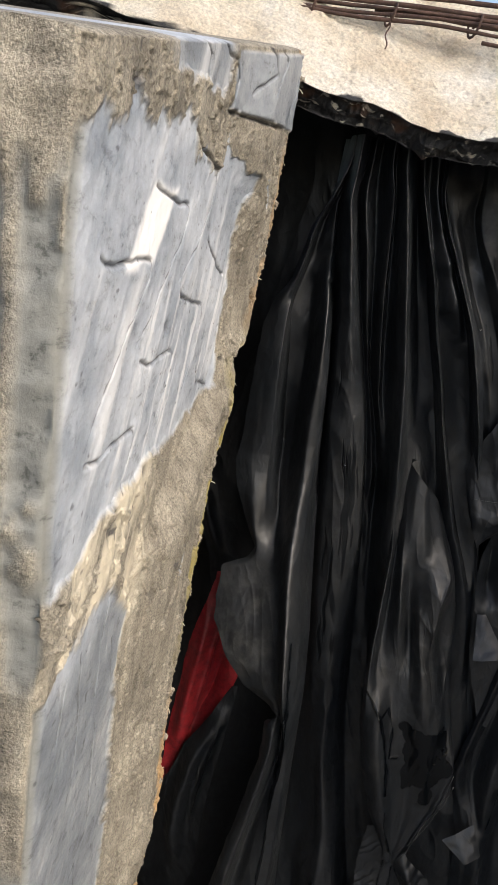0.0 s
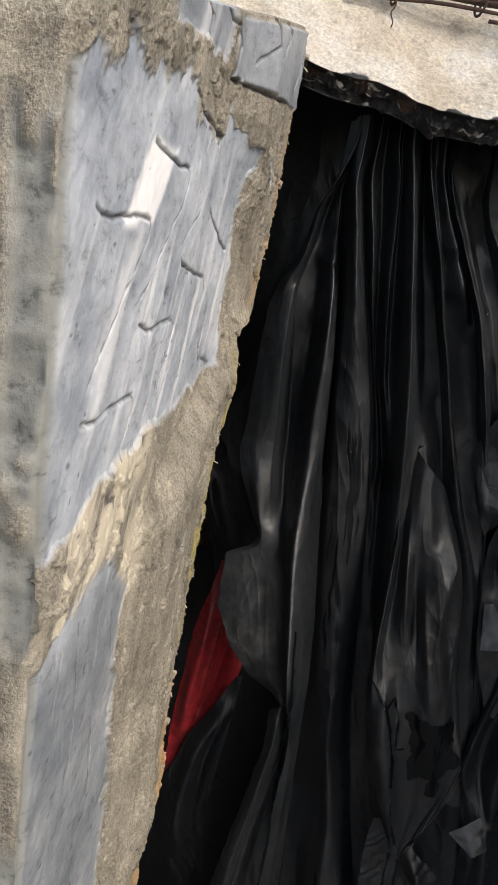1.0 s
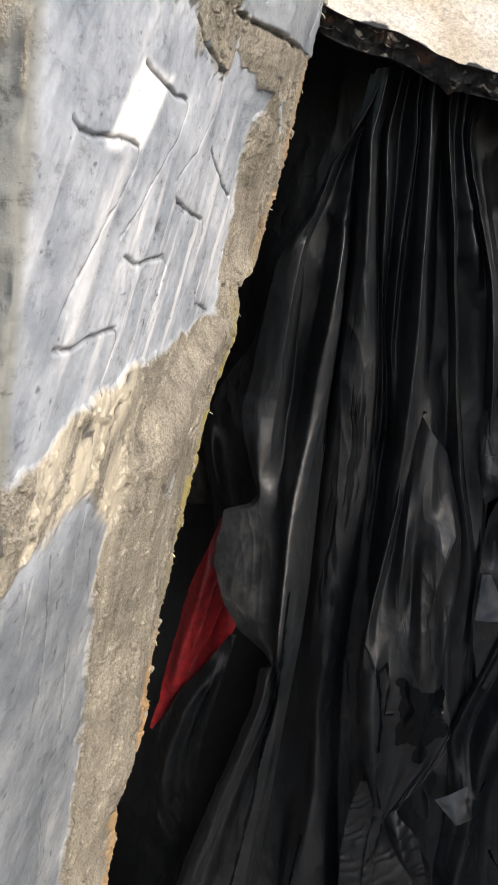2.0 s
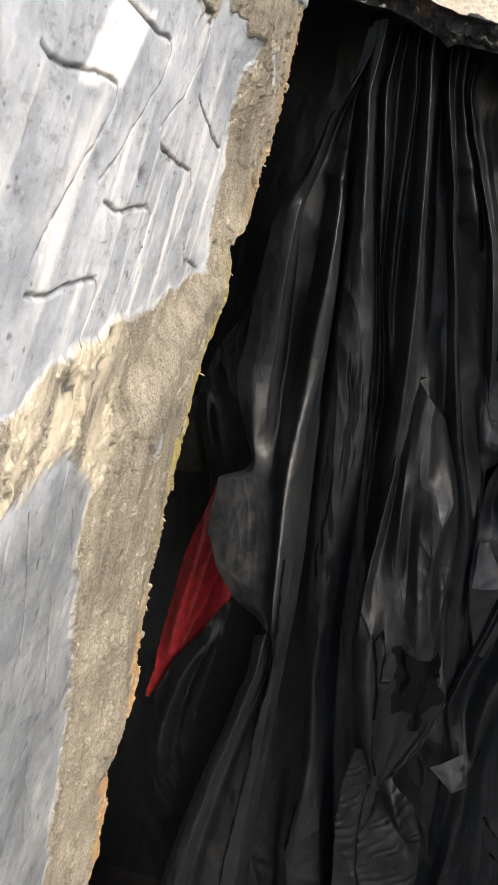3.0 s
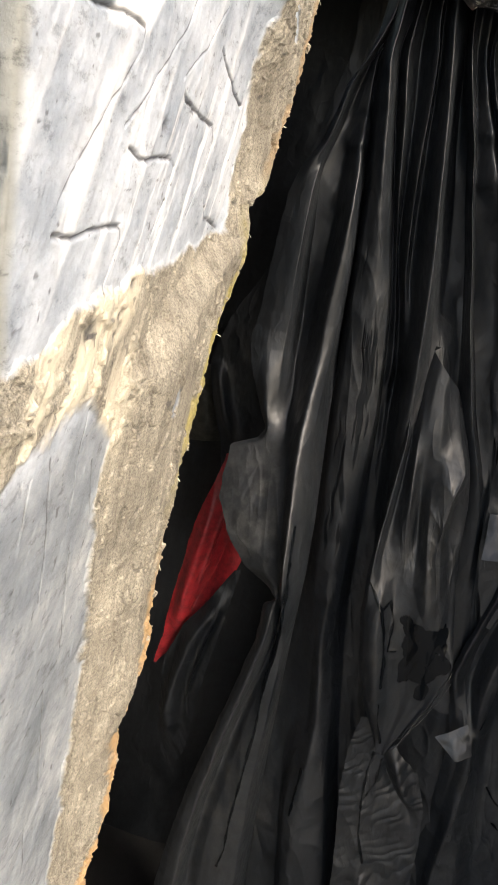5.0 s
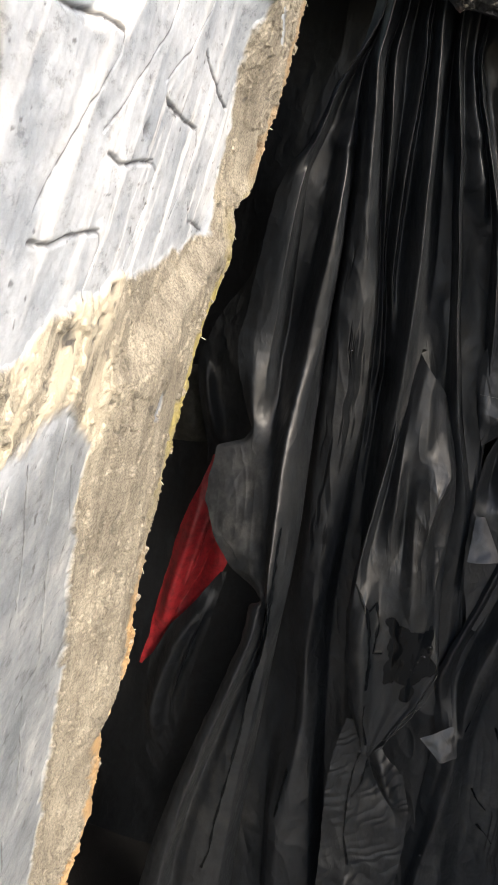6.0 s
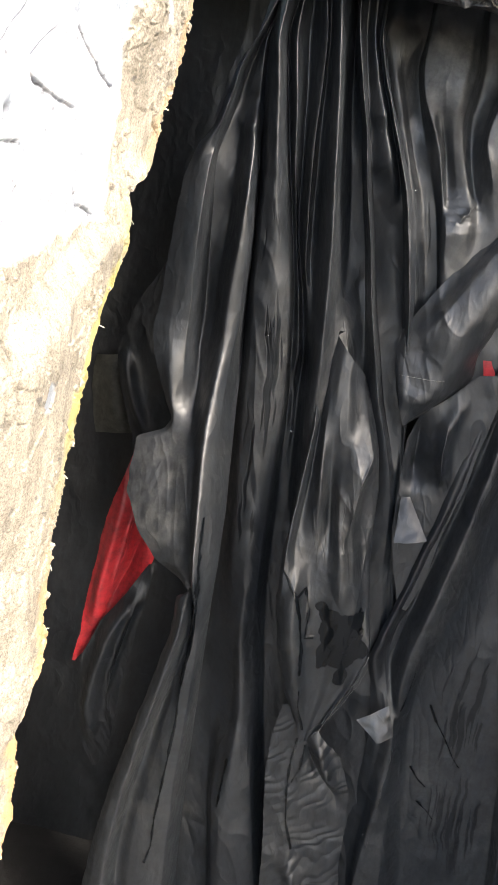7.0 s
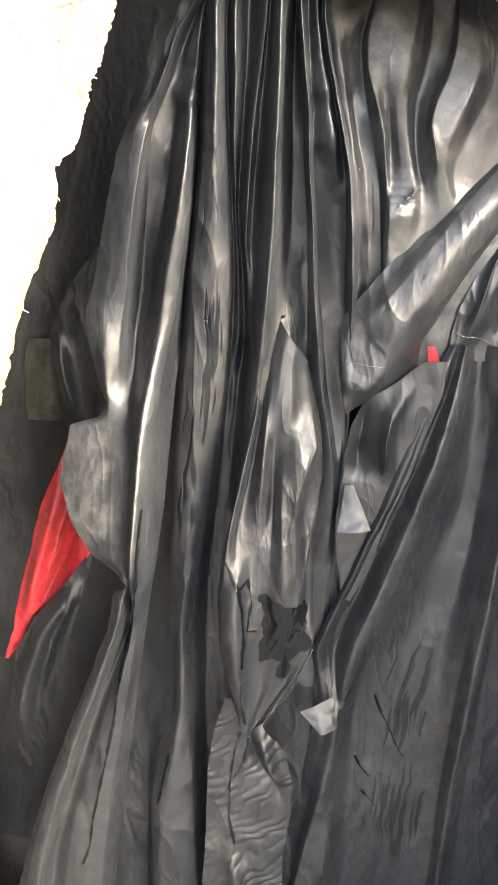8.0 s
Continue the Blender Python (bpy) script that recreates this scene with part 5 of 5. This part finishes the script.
edge(back_sheet, "left", (0.108, 1.65), (0.092, 1.581), (0.121, 1.513), (0.154, 1.436), (0.186, 1.34), (0.214, 1.23), (0.229, 1.171), (0.245, 1.111))
edge(back_sheet, "right", (0.364, 1.76), (0.348, 1.661), (0.396, 1.554), (0.429, 1.463), (0.465, 1.367), (0.501, 1.264), (0.532, 1.176))
rib(back_sheet, (0.124, 1.613, 0), (0.116, 1.586, 2), (0.133, 1.543, 2), (0.152, 1.5, 2), (0.172, 1.453, 0), (0.192, 1.397, -4), (0.215, 1.31, -6), (0.235, 1.233, -6), (0.268, 1.114, -6))
rib(back_sheet, (0.146, 1.618, -14), (0.152, 1.583, -8), (0.142, 1.546, -4), (0.161, 1.503, -18), (0.181, 1.455, -20), (0.208, 1.4, -16), (0.235, 1.313, -16), (0.252, 1.235, -16), (0.288, 1.116, -16))
rib(back_sheet, (0.161, 1.62, -14), (0.163, 1.597, -6), (0.161, 1.552, -20), (0.177, 1.507, -22), (0.196, 1.458, -16), (0.225, 1.396, -16), (0.249, 1.316, -16), (0.268, 1.238, -16), (0.304, 1.119, -16))
rib(back_sheet, (0.165, 1.618, 6), (0.166, 1.596, 8), (0.167, 1.55, 8), (0.176, 1.518, 10), (0.194, 1.49, 10), (0.21, 1.461, 8), (0.233, 1.399, -4), (0.238, 1.373, 4), (0.25, 1.319, 2), (0.271, 1.243, 0), (0.311, 1.126, 0))
rib(back_sheet, (0.185, 1.621, 10), (0.186, 1.6, 10), (0.191, 1.555, 12), (0.196, 1.522, 12), (0.201, 1.506, 6), (0.22, 1.463, -18), (0.24, 1.4, -14), (0.239, 1.386, 12), (0.256, 1.321, 4), (0.286, 1.246, 0), (0.326, 1.13, 0))
rib(back_sheet, (0.206, 1.624, 10), (0.212, 1.606, 12), (0.216, 1.56, 14), (0.217, 1.526, 14), (0.217, 1.501, 10), (0.229, 1.465, -4), (0.254, 1.403, -10), (0.255, 1.39, 14), (0.263, 1.322, 4), (0.3, 1.249, 0), (0.341, 1.133, 0))
rib(back_sheet, (0.22, 1.626, 8), (0.22, 1.608, 6), (0.228, 1.564, 6), (0.229, 1.53, 8), (0.227, 1.504, 6), (0.237, 1.467, -4), (0.265, 1.406, -8), (0.266, 1.392, 12), (0.273, 1.339, 4), (0.314, 1.252, 0), (0.355, 1.136, 0))
rib(back_sheet, (0.23, 1.63, -10), (0.235, 1.614, -16), (0.246, 1.57, -18), (0.248, 1.535, -20), (0.245, 1.502, -22), (0.252, 1.464, -22), (0.269, 1.42, -16), (0.28, 1.396, 0), (0.288, 1.342, 0), (0.328, 1.255, 0), (0.37, 1.14, 0))
rib(back_sheet, (0.257, 1.634, -8), (0.257, 1.618, -10), (0.267, 1.574, -10), (0.265, 1.538, -10), (0.256, 1.504, -8), (0.262, 1.466, -8), (0.274, 1.422, -4), (0.289, 1.398, 2), (0.302, 1.345, 0), (0.342, 1.259, 0), (0.385, 1.143, 0))
rib(back_sheet, (0.261, 1.633, 8), (0.26, 1.616, 10), (0.27, 1.572, 12), (0.27, 1.538, 14), (0.263, 1.505, 14), (0.263, 1.473, 16), (0.277, 1.45, 14), (0.285, 1.432, 10), (0.299, 1.4, 4), (0.316, 1.348, 0), (0.357, 1.262, 0), (0.4, 1.146, 0))
rib(back_sheet, (0.281, 1.636, 8), (0.283, 1.622, 8), (0.295, 1.578, 10), (0.299, 1.545, 12), (0.297, 1.512, 14), (0.288, 1.478, 16), (0.288, 1.449, 12), (0.299, 1.421, 4), (0.32, 1.384, 0), (0.343, 1.354, 0), (0.378, 1.266, 0), (0.422, 1.151, 0))
rib(back_sheet, (0.308, 1.64, 8), (0.309, 1.628, 2), (0.319, 1.583, 8), (0.327, 1.551, 4), (0.326, 1.513, -8), (0.315, 1.477, -8), (0.308, 1.442, -8), (0.318, 1.41, -8), (0.34, 1.388, 0), (0.371, 1.36, 0), (0.414, 1.274, 0))
fold(back_sheet, "s", 0.004, 0.005, (0.264, 1.466), (0.277, 1.453), (0.287, 1.438))
fold(back_sheet, "s", 0.003, 0.004, (0.201, 1.489), (0.21, 1.477), (0.219, 1.46))
fold(back_sheet, "s", 0.004, 0.006, (0.245, 1.392), (0.266, 1.393), (0.28, 1.399))
drops(back_sheet, 0.003, (0.224, 1.509))
drops(back_sheet, 0.0018, (0.169, 1.5), (0.219, 1.505), (0.254, 1.374), (0.207, 1.412), (0.296, 1.524), (0.29, 1.602))
# brownish dust, spread wider to put the sheet's sheen into its colour
dusty_lit(back_sheet, 0.197, 1.567, 0.0729, 0.11, 1)
dusty_lit(back_sheet, 0.285, 1.549, 0.0648, 0.11, 1)
dusty_lit(back_sheet, 0.269, 1.359, 0.0243, 0.05, 0.8)
dusty_lit(back_sheet, 0.292, 1.453, 0.0324, 0.04, 1)
streaked(back_sheet, 0.224, 1.349, 0.0243, 0.08, 0.5)

left_inner_fold = drape(((0, 1.23), (2, 1.23)), 60, 160)
edge(left_inner_fold, "left", (-0.067, 1.674), (-0.065, 1.554), (-0.091, 1.416), (-0.119, 1.242), (-0.155, 1.163), (-0.169, 1.102), (-0.157, 1.054), (-0.143, 1.014), (-0.129, 0.977), (-0.119, 0.929), (-0.103, 0.876))
edge(left_inner_fold, "right", (-0.035, 1.681), (-0.031, 1.561), (-0.041, 1.427), (-0.048, 1.258), (-0.063, 1.184), (-0.069, 1.125), (-0.064, 1.076), (-0.057, 1.034), (-0.051, 0.995), (-0.045, 0.946), (-0.036, 0.892))
fold(left_inner_fold, "r", 0.0096, 0.0135, (-0.154, 1.097), (-0.135, 1.033), (-0.11, 0.986))

red_bag = drape(((0, 1.13), (2, 1.13)), 90, 200)
edge(red_bag, "left", (-0.101, 0.999), (-0.113, 0.945), (-0.127, 0.88), (-0.135, 0.787), (-0.14, 0.708), (-0.143, 0.657), (-0.147, 0.62))
edge(red_bag, "right", (-0.082, 1.003), (-0.061, 0.94), (-0.05, 0.88), (-0.046, 0.836), (-0.059, 0.786), (-0.087, 0.721), (-0.118, 0.663), (-0.144, 0.62))
fold(red_bag, "r", 0.0128, 0.0202, (-0.104, 0.947), (-0.11, 0.866), (-0.116, 0.782), (-0.124, 0.682))
fold(red_bag, "s", 0.0048, 0.0102, (-0.084, 0.908), (-0.09, 0.834), (-0.103, 0.775))
fold(red_bag, "v", 0.008, -0.0121, (-0.07, 0.867), (-0.085, 0.798), (-0.109, 0.725))

low_bag = drape(((0, 1.115), (2, 1.115)), 120, 220)
edge(low_bag, "left", (-0.053, 0.828), (-0.078, 0.771), (-0.11, 0.715), (-0.129, 0.651), (-0.129, 0.578), (-0.117, 0.505), (-0.103, 0.47), (-0.087, 0.443))
edge(low_bag, "right", (-0.042, 0.831), (-0.051, 0.729), (-0.061, 0.636), (-0.064, 0.551), (-0.065, 0.485), (-0.081, 0.442))
fold(low_bag, "r", 0.0128, 0.0243, (-0.055, 0.786), (-0.087, 0.72), (-0.103, 0.647), (-0.106, 0.563), (-0.099, 0.488))
fold(low_bag, "s", 0.004, 0.0121, (-0.059, 0.756), (-0.069, 0.705), (-0.077, 0.643), (-0.081, 0.59))
# two pale lines that paint the white highlight along this bag's crease
seam(low_bag, 0.0016, (-0.079, 0.688), (-0.08, 0.652), (-0.082, 0.611), (-0.082, 0.584))
seam(low_bag, 0.0016, (-0.064, 0.757), (-0.067, 0.743))

far_red_bag = drape(((0, 1.16), (2, 1.16)), 40, 60)
edge(far_red_bag, "left", (0.338, 1.217), (0.344, 1.196), (0.349, 1.175))
edge(far_red_bag, "right", (0.346, 1.219), (0.359, 1.2), (0.354, 1.176))
fold(far_red_bag, "r", 0.0144, 0.008, (0.354, 1.221), (0.361, 1.178))

big_red_bag = drape(((0, 1.2), (2, 1.2)), 60, 80)
edge(big_red_bag, "left", (0.716, 0.454), (0.706, 0.387), (0.719, 0.284), (0.75, 0.13))
edge(big_red_bag, "right", (0.9, 0.5), (0.928, 0.43), (0.961, 0.346), (1.017, 0.2))
fold(big_red_bag, "r", 0.024, 0.0243, (0.776, 0.456), (0.804, 0.317), (0.84, 0.184))

pale_sack = drape(((0, 1.335), (2, 1.335)), 60, 80)
edge(pale_sack, "left", (-0.222, 1.058), (-0.223, 1.019), (-0.217, 0.973), (-0.207, 0.924))
edge(pale_sack, "right", (-0.155, 1.073), (-0.124, 1.041), (-0.112, 0.997), (-0.11, 0.947))
fold(pale_sack, "r", 0.032, 0.03, (-0.189, 1.063), (-0.178, 1.01), (-0.165, 0.934))

# black sheet added behind the rest, where there is only deep shade
rear_shade_sheet = drape(((0, 1.36), (2, 1.34)), 120, 120)
edge(rear_shade_sheet, "left", (-0.4, 1.68), (-0.4, 0.02))
edge(rear_shade_sheet, "right", (0.79, 1.68), (0.79, 0.02))
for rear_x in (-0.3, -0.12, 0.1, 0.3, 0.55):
    fold(rear_shade_sheet, "r", 0.05, 0.018, (rear_x, 1.7), (rear_x + 0.03, 0.9), (rear_x - 0.01, 0.0))


hang("plastic_sheet", rear_shade_sheet, BLACK, "dull black sheet added for the deep shade inside the niche", 0.8, 300)
hang("plastic_sack", pale_sack, SACK, "greyish translucent sack in the dark niche", 0.8, 320, category="sack")
hang("plastic_sheet", back_sheet, BLACK, "smooth black polythene sheet stretched behind the folds", 0.35, 200)
hang("plastic_sheet", left_curtain, BLACK, "black polythene curtain with a dusty turned-out flap", 0.3, 20, uneven=0.001)
hang("plastic_sheet", centre_curtain, BLACK, "black polythene curtain hanging in long narrow folds", 0.75, 40)
hang("plastic_sheet", left_inner_fold, BLACK, "dark polythene fold behind the curtain's flap", 0.5, 60)
hang("plastic_bag", torn_bag, BLACK, "wet black bin bag with a sealed slanting bottom seam", 1.0, 80, uneven=0.002, category="bag")
hang("plastic_bag", gathered_bag, BLACK, "black bin bag gathered in tight slanting pleats", 0.8, 100, 0.003, category="bag")
hang("plastic_sheet", fanned_sheet, BLACK, "black polythene sheet fanning out in dusty folds", 0.65, 120)
hang("plastic_sheet", diagonal_band, BLACK, "shiny black polythene pulled into a slanting band", 0.8, 140)
hang("plastic_sheet", second_band, BLACK, "black polythene band tied beside the slanting one", 0.9, 160)
hang("plastic_sheet", crumpled_flap, BLACK, "crumpled flap of black polythene between the folds", 0.9, 180)
hang("plastic_bag", red_bag, RED, "red plastic bag tucked behind the black curtain", 0.5, 220, category="bag")
hang("plastic_bag", low_bag, BLACK, "glossy black bag under the red one", 1.0, 240, category="bag")
hang("plastic_bag", far_red_bag, RED, "scrap of red plastic showing between black folds", 0.5, 260, category="bag")
hang("plastic_bag", big_red_bag, RED, "red plastic bag low behind the black sheet", 0.5, 280, category="bag")
